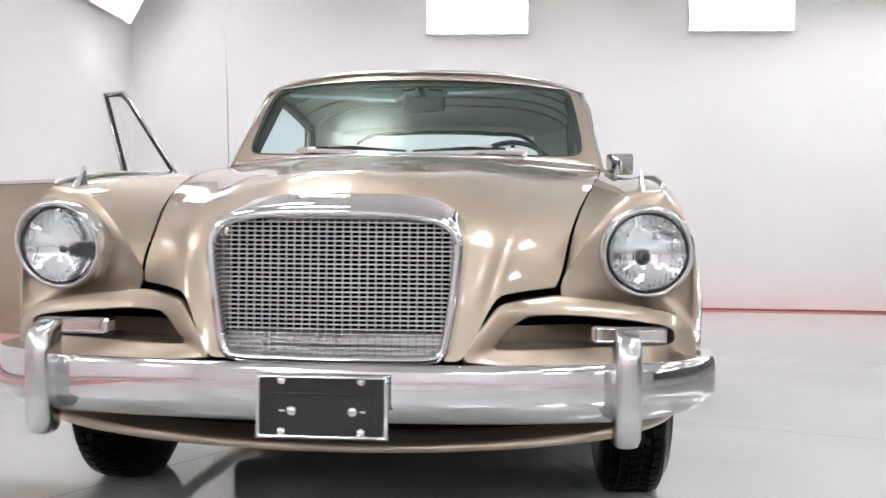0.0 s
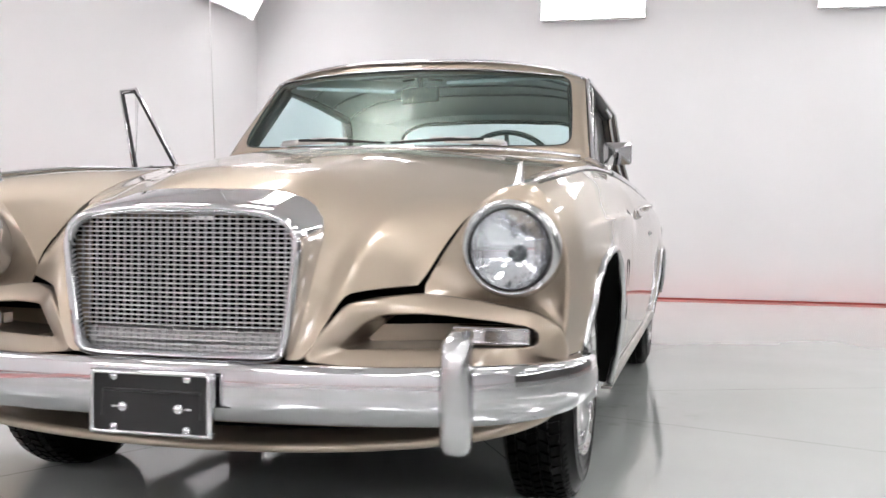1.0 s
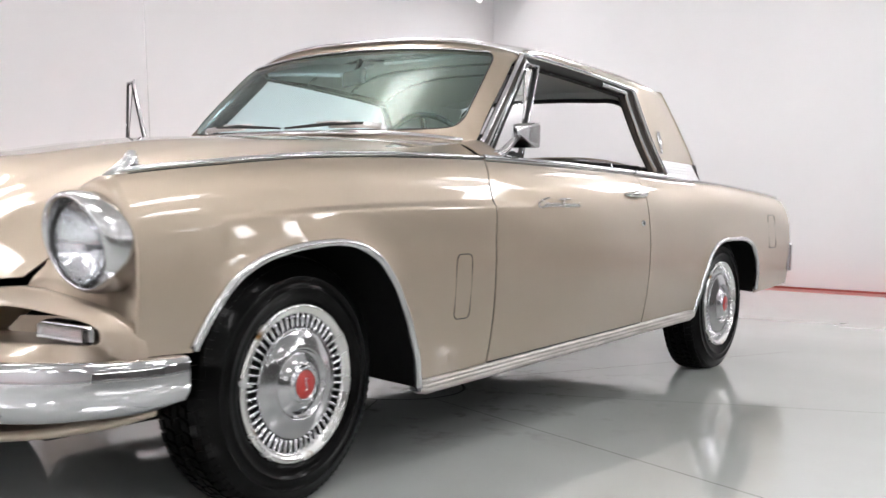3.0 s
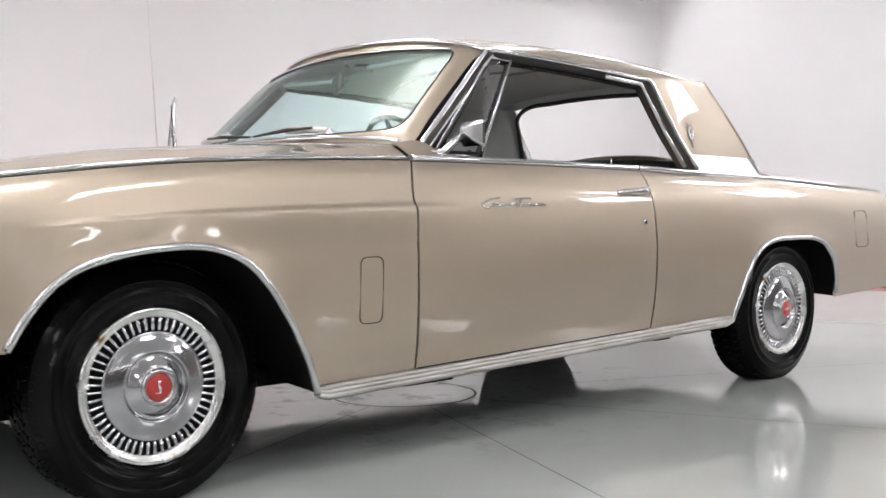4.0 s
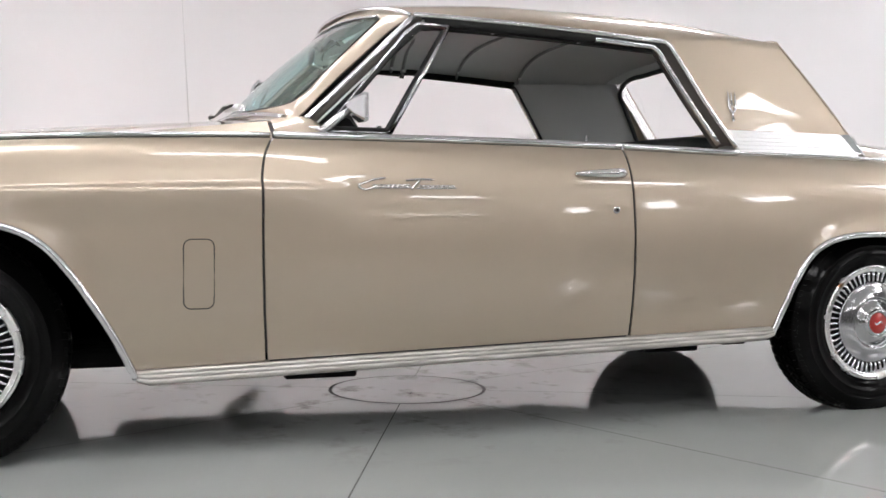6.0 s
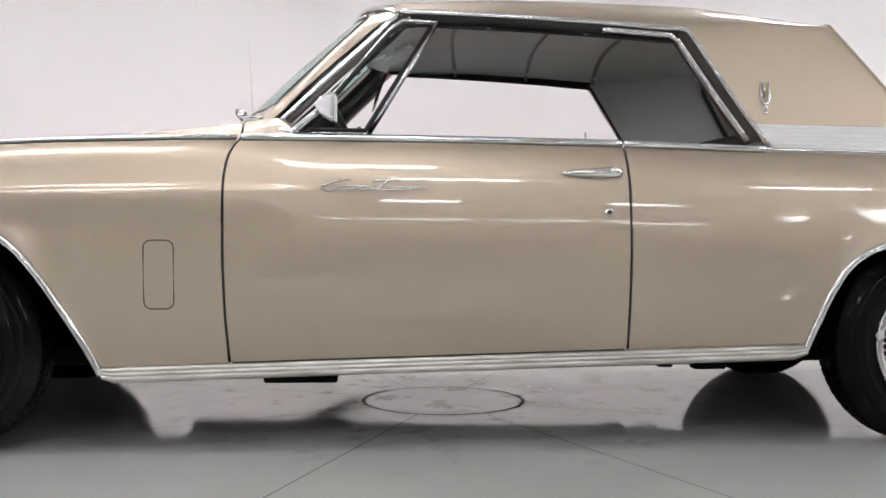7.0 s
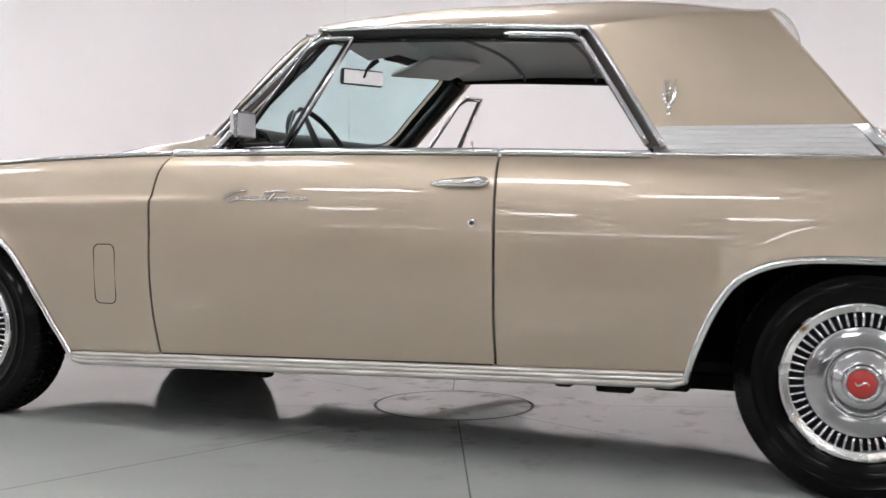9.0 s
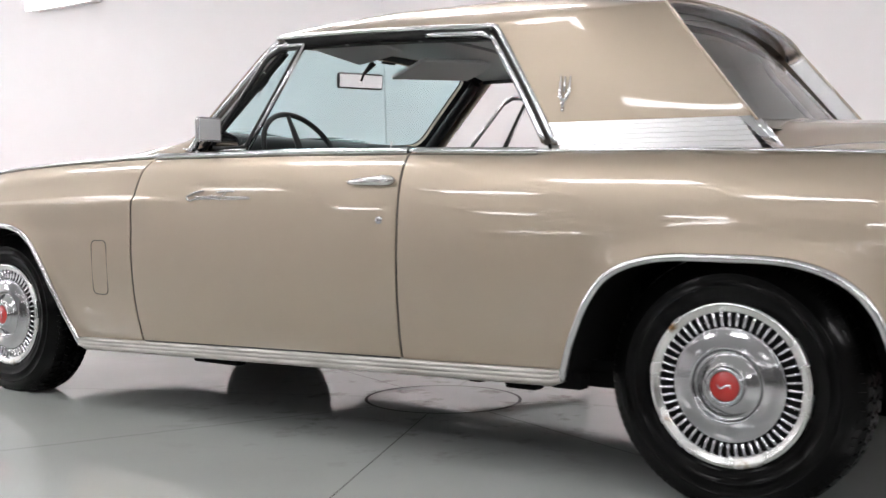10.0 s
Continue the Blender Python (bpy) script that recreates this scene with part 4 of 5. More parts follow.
part("ridge", tube([(0.118, -0.899, 0.32), (0.118, -0.899, 0.378)], 0.003, sides=8), PLASTIC, plate)


def ornament():
    rows = []
    for z, y0, y1, w in ((0.828, -0.535, -0.40, 0.012), (0.845, -0.528, -0.415, 0.009), (0.865, -0.495, -0.425, 0.007), (0.885, -0.472, -0.432, 0.005), (0.903, -0.455, -0.440, 0.003)):
        ym = (y0 + y1) / 2
        rows.append([(0.728 + w * math.cos(a), ym + (y1 - y0) / 2 * math.sin(a), z) for a in np.linspace(0, 2 * math.pi, 14, endpoint=False)])
    bm = sheet(rows, closed=True)
    bmesh.ops.holes_fill(bm, edges=bm.edges, sides=20)
    bmesh.ops.recalc_face_normals(bm, faces=bm.faces)
    return bm


both("fender_ornament", ornament, CHROME, label="upright chrome blade on the fender")

# ---- windscreen, pillars, windows ----
def roof_front(x):
    q = abs(x) / float(RAIL_X(1.375))
    zr, zc = float(RAIL_Z(1.375)), float(CROWN_Z(1.375))
    return 1.375 - 0.135 * (1 - q * q), zr + (zc - zr) * (1 - q ** 3.2) ** 0.9


SCREEN_IN = [(0, 0.860, 1.043), (0.3, 0.879, 1.043), (0.55, 0.940, 1.045), (0.635, 0.986, 1.055), (0.655, 1.030, 1.088), (0.648, 1.10, 1.16), (0.632, 1.20, 1.258), (0.616, 1.268, 1.322), (0.592, 1.285, 1.343), (0.4, 1.252, 1.362), (0.2, 1.232, 1.372), (0, 1.226, 1.376)]
SCREEN_OUT = [(0, 0.848, 1.030), (0.3, 0.868, 1.028), (0.56, 0.932, 1.016), (0.70, 0.962, 1.000), (0.729, 0.992, 1.006), (0.713, 1.08, 1.092), (0.691, 1.21, 1.212), (0.671, 1.325, 1.312)] + [
    (x, roof_front(x)[0] + 0.004, roof_front(x)[1] - 0.010) for x in (0.664, 0.42, 0.2, 0)]


def screen_frame():
    a, b = np.array(SCREEN_OUT), np.array(SCREEN_IN)
    rows = []
    t = np.linspace(0, 1, 60)
    knots = np.linspace(0, 1, len(a))
    for f, push in ((0, 0), (0.05, 0.0015), (0.5, 0.002), (0.93, 0.0015), (0.995, 0.0), (1.015, -0.004), (1.02, -0.012)):
        c = a + (b - a) * f
        h = np.stack([pchip(knots, c[:, k])(t) for k in range(3)], -1) + [0, -push, push]
        rows.append(np.vstack([h, (h * [-1, 1, 1])[-2:0:-1]]))
    bm = sheet(rows, closed=True, flip=True)
    bmesh.ops.remove_doubles(bm, verts=bm.verts, dist=1e-5)
    return bm


solid(part("windscreen_frame", screen_frame(), PAINT, car), 0.006)


def screen_trim():
    """The dark lining of the screen's frame, seen from the cabin."""
    a, b = np.array(SCREEN_OUT), np.array(SCREEN_IN)
    t, knots, rows = np.linspace(0, 1, 60), np.linspace(0, 1, len(a)), []
    for f, d in ((0.25, 0.012), (0.99, 0.012), (0.995, 0.004)):
        c = a + (b - a) * f
        h = np.stack([pchip(knots, c[:, k])(t) for k in range(3)], -1) + [0, d, -d]
        rows.append(np.vstack([h, (h * [-1, 1, 1])[-2:0:-1]]))
    return sheet(rows, closed=True, flip=True)


part("screen_lining", screen_trim(), DASH, car)


def screen_rows(nu=32, nv=14, grow=0.006):
    t = np.linspace(0, 1, 400)
    b = np.array(SCREEN_IN)
    bottom, left, top = b[:4], b[3:9], b[8:]
    rows = []
    for v in np.linspace(0, 1, nv + 1):
        edge = path3(left, pchip)(v)
        row = []
        for u in np.linspace(-1, 1, nu + 1):
            lo, hi = path3(bottom, pchip)(abs(u)), path3(top[::-1], pchip)(abs(u))
            p = lo + (hi - lo) * v
            w = np.array([math.copysign(abs(u) * edge[0] / max(1e-6, 1), u), 0, 0])
            x = edge[0] * u
            row.append((x, p[1] - 0.015 * math.sin(math.pi * v) * (1 - u * u) + 0.004, p[2]))
        rows.append(row)
    return rows


ws = solid(part("windscreen", sheet(screen_rows()), TINT, car, "curved windscreen with a faint green tint"), 0.004)
ws.visible_shadow = False


for k, (inner, r) in enumerate(((SCREEN_IN, 0.0035),)):
    t = np.linspace(0, 1, 60)
    h = np.stack([pchip(np.linspace(0, 1, len(inner)), np.array(inner)[:, q])(t) for q in range(3)], -1)
    loop = np.vstack([h, (h * [-1, 1, 1])[-2:0:-1]])
    part("screen_seal", tube(loop, r, sides=6, closed=True), TRIM, car)
# bright strip round the foot of the screen and over it
foot = path3([(x, y - 0.006, z + 0.004) for x, y, z in SCREEN_OUT[:4]])(np.linspace(0, 1, 24))
part("screen_strip", tube(np.vstack([(foot * [-1, 1, 1])[:0:-1], foot]), 0.010, sides=8), CHROME, car)
part("roof_strip", tube([(x, roof_front(x)[0] - 0.002, roof_front(x)[1] - 0.004) for x in np.linspace(-0.664, 0.664, 41)], 0.0075, sides=8), CHROME, car)
part("screen_strip", tube(np.vstack([(q * [-1, 1, 1])[:0:-1] for q in [path3([(x, y - 0.004, z + 0.006) for x, y, z in SCREEN_IN[:7:-1]], pchip)(np.linspace(0, 1, 20))]] + [path3([(x, y - 0.004, z + 0.006) for x, y, z in SCREEN_IN[:7:-1]], pchip)(np.linspace(0, 1, 20))]), 0.004, sides=6), CHROME, car)


def cowl():
    g = bonnet_grid()
    edge = g[:, -1]
    t = np.linspace(0, 1, 45)
    out = path3(SCREEN_OUT[:4], pchip)(t)
    a = np.stack([np.interp(out[:, 0], edge[:, 0], edge[:, k]) for k in range(3)], -1) + [0, GAP * 1.5, -0.001]
    rows = [np.vstack([(q * [-1, 1, 1])[:0:-1], q]) for q in (a, a * 0.5 + out * 0.5, out + [0, 0.004, 0.002])]
    return sheet(rows)


part("cowl", cowl(), PAINT, car)


def cowl_side():
    """The skin between the screen's lower corner and the top of the fender."""
    top = [(0.716, 0.912, 0.992), (0.716, 0.945, 0.998), (0.724, 0.985, 1.004), (0.738, 1.02, 1.002), (0.742, 1.07, 0.975)]
    low = [(float(side_x(y, float(BELT(y)) - 0.001)) - 0.006, y, float(BELT(y)) + 0.003) for y in (0.912, 0.945, 0.99, 1.03, 1.08)]
    rows = []
    for f in np.linspace(0, 1, 6):
        rows.append([tuple(np.array(a) * (1 - f) + np.array(b) * f + [0, 0, 0.006 * math.sin(math.pi * f)]) for a, b in zip(top, low)])
    return sheet(rows, flip=True)


both("cowl_side", cowl_side, PAINT, thick=0.004)

for k, sgn in enumerate((1, -1)):
    pivot = Vector((sgn * 0.431, 0.866, 1.040))
    tip = Vector((sgn * 0.012, 0.822, 1.052))
    wiper = part("wiper", lathe([(0, 0.016), (0.012, 0.015), (0.018, 0.009), (0.02, 0.0)], tuple(pivot), "z", 16), CHROME, car, "chrome windscreen wiper")
    a = pivot + Vector((0, -0.004, 0.012))
    part("wiper_arm", tube([a, a + Vector((-sgn * 0.06, -0.010, 0.006)), a + Vector((-sgn * 0.22, -0.026, 0.006))], [0.012, 0.011, 0.008], sides=8), STEEL, wiper)
    part("wiper_blade", tube([a + Vector((-sgn * 0.07, -0.020, 0.012)), a + Vector((-sgn * 0.2, -0.034, 0.012)), tip], [0.005, 0.008, 0.004], sides=6), TRIM, wiper)
    part("blade_clip", tube([a + Vector((-sgn * 0.12, -0.03, 0.018)), a + Vector((-sgn * 0.27, -0.036, 0.018))], [0.004, 0.004], sides=6), STEEL, wiper)

# bright mouldings: belt line, pillar, drip rail, arches
def belt_run(y0, y1, r, n=40, rise=0.006):
    return [(float(side_x(y, float(BELT(y)) - 0.001)) - 0.002, y, float(BELT(y)) + rise) for y in np.linspace(y0, y1, n)]


both("fender_moulding", lambda: tube(belt_run(-0.53, 0.896, 0.007), [0.003] + [0.0065] * 39, sides=8), CHROME)
part("door_moulding", tube(belt_run(0.905, 2.052, 0.011), 0.011, sides=8), CHROME, left_door)
part("moulding_seal", tube([(x + 0.005, y, z - 0.012) for x, y, z in belt_run(0.908, 2.050, 0.011)], 0.0026, sides=6), TRIM, left_door)
both("moulding_seal", lambda: tube([(x + 0.004, y, z - 0.008) for x, y, z in belt_run(-0.50, 0.894, 0.007)], 0.0016, sides=6), TRIM)
both("moulding_seal", lambda: tube([(x + 0.005, y, z - 0.012) for x, y, z in belt_run(2.062, 2.50, 0.011, 20)], 0.0022, sides=6), TRIM)
both("quarter_moulding", lambda: tube(belt_run(2.06, 2.50, 0.011, 20), 0.011, sides=8), CHROME)
both("quarter_moulding", lambda: tube(belt_run(2.50, TAIL - 0.01, 0.006, 40), 0.0055, sides=8), CHROME)
PILLAR_FOOT, PILLAR_TOP = Vector((0.738, 1.005, 0.985)), Vector((0.669, 1.388, 1.348))
RAIL = [(float(RAIL_X(y)) + 0.004, y, float(RAIL_Z(y)) - 0.002) for y in np.linspace(1.388, 2.262, 24)]
SAIL_FRONT = [(float(SAIL_X(z)) + 0.004, 2.292 + (1.305 - z) * 0.655 - 0.004, z) for z in np.linspace(1.285, 0.94, 14)]
both("drip_rail", lambda: tube([tuple(PILLAR_TOP)] + RAIL + [(0.699, 2.285, 1.300)] + SAIL_FRONT, 0.0085, sides=8), CHROME)
both("pillar_moulding", lambda: tube([tuple(PILLAR_FOOT.lerp(PILLAR_TOP, s)) for s in np.linspace(-0.03, 0.975, 12)], 0.0105, sides=8), CHROME)
both("pillar_moulding", lambda: tube([tuple(PILLAR_FOOT.lerp(PILLAR_TOP, s) + Vector((-0.003, 0.022, -0.005))) for s in np.linspace(0, 0.985, 12)], 0.011, sides=8), CHANNEL, right=False)
both("pillar_bead", lambda: tube([tuple(PILLAR_FOOT.lerp(PILLAR_TOP, s) + Vector((0.002, 0.034, -0.010))) for s in np.linspace(0, 0.98, 12)], 0.0035, sides=6), STEEL, right=False)
both("pillar_seal", lambda: tube([tuple(PILLAR_FOOT.lerp(PILLAR_TOP, s) + Vector((-0.012, 0.042, -0.014))) for s in np.linspace(0, 0.97, 12)], 0.009, sides=8), TRIM, right=False)


def rail_seal():
    rows = []
    for d, h in ((0.0, -0.006), (-0.006, -0.030), (-0.03, -0.034)):
        rows.append([(x + d, y, z + h) for x, y, z in RAIL])
    return sheet(rows)


both("rail_seal", rail_seal, TRIM, thick=0.004)


def quarter_channel():
    """The dark channel behind the open side window, with its bright edge."""
    front = [(float(SAIL_X(z)) - 0.004, 2.292 + (1.305 - z) * 0.655 - 0.010, z) for z in np.linspace(1.30, 0.945, 14)]
    rows = [front, [(x - 0.018, y - 0.018, z) for x, y, z in front], [(x - 0.022, y - 0.042, z - 0.006) for x, y, z in front], [(x - 0.05, y - 0.046, z - 0.006) for x, y, z in front]]
    return sheet(rows)


both("window_channel", quarter_channel, CHANNEL, thick=0.004)
both("window_frame", lambda: tube([(float(RAIL_X(y)) - 0.006, y, float(RAIL_Z(y)) - 0.022) for y in np.linspace(2.02, 2.235, 8)]
     + [(float(SAIL_X(z)) - 0.022, 2.292 + (1.305 - z) * 0.655 - 0.048, z) for z in np.linspace(1.272, 0.95, 12)], 0.0115, sides=8), CHROME)

VENT = [(0.728, 1.082, 0.962), (0.697, 1.352, 1.288), (0.682, 1.390, 1.318), (0.672, 1.500, 1.316), (0.735, 1.286, 0.962)]


def vent_frame(foot=VENT[4]):
    bm = bmesh.new()
    tube([foot, VENT[3]], 0.0085, bm=bm, sides=8)
    tube([(0.728, 1.07, 0.958), VENT[1], VENT[2], VENT[3]], 0.007, bm=bm, sides=8)
    tube([VENT[0], foot], 0.006, bm=bm, sides=8)
    return bm


def vent_seal(foot=VENT[4]):
    return tube([(0.726, 1.112, 0.972), (0.728, 1.102, 0.985), (0.700, 1.350, 1.276), (0.684, 1.397, 1.306), (0.676, 1.482, 1.303), (0.733, foot[1] - 0.010, 0.972)], 0.0085, sides=6, closed=True)


def vent_pane(foot=VENT[4]):
    bm = bmesh.new()
    vs = [bm.verts.new(p) for p in ((0.727, 1.105, 0.968), (0.698, 1.354, 1.28), (0.682, 1.395, 1.31), (0.674, 1.486, 1.308), (0.734, foot[1] - 0.006, 0.968))]
    bm.faces.new(vs)
    return bm


def vent_window(parent, side):
    flip = mirrored if side else (lambda b: b)
    foot = (0.735, 1.336, 0.962) if side else VENT[4]
    v = part("vent_window", flip(vent_frame(foot)), CHROME, parent, "triangular vent window in a chrome frame")
    part("seal", flip(vent_seal(foot)), TRIM, v)
    pane = solid(part("pane", flip(vent_pane(foot)), CLEAR, v), 0.003)
    pane.visible_shadow = False
    part("latch", flip(box((0.708, 1.25, 0.972), (0.722, 1.262, 0.985), bevel=0.002)), CHROME, v)
    return v


vent_window(left_door, 0)

# ribbed bright panel at the foot of the rear pillar
def ribbed_panel():
    prof = []
    for k in range(8):
        z0 = 1.002 - k * 0.0135
        prof += [(0.0, z0), (0.0024, z0 - 0.0015), (0.0030, z0 - 0.0112), (0.0004, z0 - 0.0127)]
    rows = []
    for w in np.linspace(0, 1, 16):
        row = []
        for o, z in prof:
            ya, yb = 2.292 + (1.305 - z) * 0.655 + 0.004, SAIL_Y1 + (1.333 - z) * LEAN1 - 0.035
            y = ya + (yb - ya) * w
            x = float(SAIL_X(z)) - 0.066 * w + 0.002 + o
            row.append((x, y, z))
        rows.append(row)
    bm = sheet(rows, flip=False)
    bmesh.ops.recalc_face_normals(bm, faces=bm.faces)
    for f in bm.faces:
        f.smooth = False
    return bm


both("ribbed_panel", ribbed_panel, RIBBED, label="ribbed bright metal panel on the pillar")
def rear_edge(n=16, low=0.925):
    """The pillar's rear edge, from the belt up to the roof."""
    up = [q for q in sail_row(1.0)[:15]]
    foot = [(0.680, SAIL_Y1 + (1.333 - z) * LEAN1, z) for z in np.linspace(low, 0.985, 4)]
    return foot + up


both("pillar_edge", lambda: tube(rear_edge()[3:4] + sail_row(1.0), 0.0045, sides=8), PAINT)
both("pillar_foot_strip", lambda: tube([rear_edge(low=0.905)[0], rear_edge(low=0.905)[3]], 0.012, sides=10), CHROME, label="bright strip at the pillar's rear foot")


def foot_panel():
    """The smooth dark-bright plate between the ribs and the strip."""
    rows = []
    for z in np.linspace(1.000, 0.900, 6):
        y = SAIL_Y1 + (1.333 - z) * LEAN1
        rows.append([(0.684 + 0.002 * k, y - 0.045 + 0.011 * k * 1.0, z) for k in (4, 3, 2, 1, 0)][::-1])
    return sheet(rows)


both("foot_plate", foot_panel, CHROME, thick=0.003)


def pillar_end():
    """The inward return at the rear edge of the pillar and under the roof's rear edge."""
    foot = rear_edge()[:4]
    edge = foot + sail_row(1.0)
    rows = [edge, [(x * 0.99, y - 0.006, z - 0.008) for x, y, z in edge], [(x * 0.972, y - 0.030, z - 0.024) for x, y, z in edge], [(x * 0.955, y - 0.050, z - 0.026) for x, y, z in edge]]
    return sheet(rows, flip=True)


both("pillar_return", pillar_end, BEZEL, label="bright reveal round the rear window", thick=0.003)


def rear_glass():
    rows = []
    for v in np.linspace(0, 1, 14):
        row = []
        for u in np.linspace(-1, 1, 25):
            xw = 0.522 + 0.15 * v
            bow = (1 - u * u)
            zt, zb = 1.296 + 0.045 * bow, 0.950 + 0.045 * bow
            yt, yb = 2.735 + 0.03 * bow, 3.02 + 0.05 * bow
            row.append((xw * u, yt + (yb - yt) * v, zt + (zb - zt) * v))
        rows.append(row)
    return sheet(rows, flip=True)


rg = solid(part("rear_window", rear_glass(), CLEAR, car, "curved rear window"), 0.004)
rg.visible_shadow = False

# ---- small fittings of the side ----
def handle():
    rows = []
    for s, r, o in ((0.0, 0.001, 0.004), (0.04, 0.006, 0.010), (0.2, 0.0105, 0.020), (0.45, 0.0140, 0.026), (0.75, 0.0170, 0.028), (0.92, 0.0155, 0.024), (0.985, 0.009, 0.014), (1.0, 0.001, 0.006)):
        y, z = 1.858 + 0.187 * s, 0.838 + 0.004 * s
        x = float(side_x(y, z))
        rows.append([(x + o / 2 + o / 2 * math.cos(a), y, z + r * math.sin(a)) for a in np.linspace(0, 2 * math.pi, 16, endpoint=False)])
    bm = sheet(rows, closed=True)
    bmesh.ops.recalc_face_normals(bm, faces=bm.faces)
    return bm


def side_point(y, z, out=0.0):
    return Vector((float(side_x(y, z)) + out, y, z))


def badge_strokes():
    """A bright cursive flourish with an underline, letters not spelled out."""
    bm = bmesh.new()
    y0, z0 = 1.145, 0.797

    def line(pts, r=0.0038):
        p = path3(pts)(np.linspace(0, 1, 6 * len(pts)))
        tube([tuple(side_point(y0 + a, z0 + b, 0.003)) for a, b in p], r, bm=bm, sides=6)
    line([(0.085, 0.020), (0.05, 0.016), (0.02, 0.006), (0.002, -0.004), (0.012, -0.012), (0.04, -0.010), (0.06, -0.002), (0.045, 0.0)])
    line([(0.035, -0.011), (0.08, -0.009), (0.12, -0.009), (0.17, -0.008)], 0.002)
    line([(0.15, 0.014), (0.19, 0.018), (0.235, 0.017)])
    line([(0.195, 0.017), (0.18, 0.002), (0.165, -0.014)])
    for k in range(7):
        b = 0.068 + k * 0.014 if k < 5 else 0.068 + k * 0.014
        line([(b, -0.008), (b + 0.004, 0.001), (b + 0.008, -0.001), (b + 0.010, -0.008)], 0.0026)
    for k in range(8):
        b = 0.190 + k * 0.0145
        line([(b, -0.009), (b + 0.004, 0.0), (b + 0.008, -0.002), (b + 0.012, -0.009)], 0.0026)
    line([(0.18, -0.010), (0.25, -0.010), (0.31, -0.008)], 0.002)
    return bm


def fit_door(parent, side):
    flip = mirrored if side else (lambda b: b)
    h = part("door_handle", flip(handle()), SCRIPT, parent, "chrome door handle with a push button")
    c = side_point(2.015, 0.846, 0.020)
    part("push_button", flip(lathe([(0, 0.013), (0.012, 0.012), (0.014, 0.0)], tuple(c), "x", 16)), CHROME, h)
    lk = part("door_lock", flip(lathe([(-0.004, 0.013), (0.004, 0.0125), (0.007, 0.010), (0.006, 0.006), (0.008, 0.0)], tuple(side_point(1.999, 0.723)), "x", 20)), CHROME, parent)
    part("keyhole", flip(box(side_point(1.9975, 0.719, 0.0065), side_point(2.0005, 0.727, 0.009))), BLACK, lk)
    part("script_badge", flip(badge_strokes()), SCRIPT, parent, "chrome cursive script badge")


fit_door(left_door, 0)
part("lock_pin", tube([(0.772, 1.95, 0.93), (0.772, 1.95, 0.968)], 0.0035, sides=6), CHROME, left_door)


def seam_ring(y0, y1, z0, z1, r, corner=0.022):
    pts = []
    for cy, cz, a0 in ((y1 - corner, z1 - corner, 0), (y0 + corner, z1 - corner, 90), (y0 + corner, z0 + corner, 180), (y1 - corner, z0 + corner, 270)):
        for k in range(6):
            a = radians(a0 + 18 * k)
            pts.append(tuple(side_point(cy + corner * math.cos(a), cz + corner * math.sin(a), 0.0004)))
    return tube(pts, r, sides=6, closed=True)


# dark rubber in the gaps round the closed door
for seam, lows, highs in ((DOOR_FRONT, 0.30, 0.925), (DOOR_REAR, 0.33, 0.915)):
    part("door_seal", tube([tuple(side_point(float(seam(z)), z, -0.0036)) for z in np.linspace(lows, highs, 24)], 0.0030, sides=6), TRIM, car)
part("door_seal", tube([tuple(side_point(y, float(SILL(y)) + 0.003, -0.0010)) for y in np.linspace(0.885, 2.055, 24)], 0.0028, sides=6), TRIM, car)


both("vent_flap_seam", lambda: seam_ring(0.636, 0.722, 0.438, 0.638, 0.0019), TRIM)
both("fuel_flap_seam", lambda: seam_ring(3.66, 3.79, 0.58, 0.755, 0.0019), TRIM)


def trident():
    bm = bmesh.new()
    c = Vector((0, 2.532, 1.088))

    def at(y, z, out=0.004):
        y, z = 1.35 * y, 1.35 * z
        zz = c.z + z
        return (sail_x(c.y + y, zz) + out, c.y + y, zz)
    tube([at(-0.010, 0.036), at(-0.009, 0.0), at(-0.006, -0.014), at(0.0, -0.020)], [0.0015, 0.0055, 0.0055, 0.005], bm=bm, sides=6)
    tube([at(0.012, 0.036), at(0.011, 0.0), at(0.007, -0.014), at(0.0, -0.020)], [0.0015, 0.0055, 0.0055, 0.005], bm=bm, sides=6)
    tube([at(0.0, -0.014), at(0.0, -0.034)], [0.005, 0.005], bm=bm, sides=8)
    tube([at(0.0, 0.034), at(0.0, 0.0)], [0.0015, 0.004], bm=bm, sides=6)
    lathe([(-0.003, 0.006), (0.003, 0.005), (0.004, 0.0)], at(0.0, -0.038), "x", 10, bm=bm)
    return bm


both("pillar_emblem", trident, CHROME)

# side mirror
mirror = part("side_mirror", tube([(0.782, 1.050, 0.952), (0.792, 1.075, 0.972), (0.800, 1.105, 1.000), (0.806, 1.145, 1.028)], [0.022, 0.015, 0.012, 0.011], sides=10), BEZEL, left_door, "chrome wedge-shaped side mirror")
part("mirror_foot", tube([(0.786, 1.000, 0.951), (0.786, 1.02, 0.953), (0.786, 1.075, 0.955), (0.786, 1.100, 0.951)], [0.006, 0.020, 0.020, 0.006], sides=14, flat=0.45), CHROME, mirror)
HAZED = material("hazed_mirror_glass", (0.80, 0.81, 0.83), 0.4, 0.5)
MIRROR_OUT = Vector((0.024, 0.018, 0.0))
bm = bmesh.new()
rim = [(0.744, 1.168, 0.990), (0.840, 1.168, 0.990), (0.846, 1.168, 0.998), (0.846, 1.168, 1.066), (0.840, 1.168, 1.074), (0.748, 1.168, 1.074), (0.741, 1.168, 1.066), (0.741, 1.168, 0.998)]
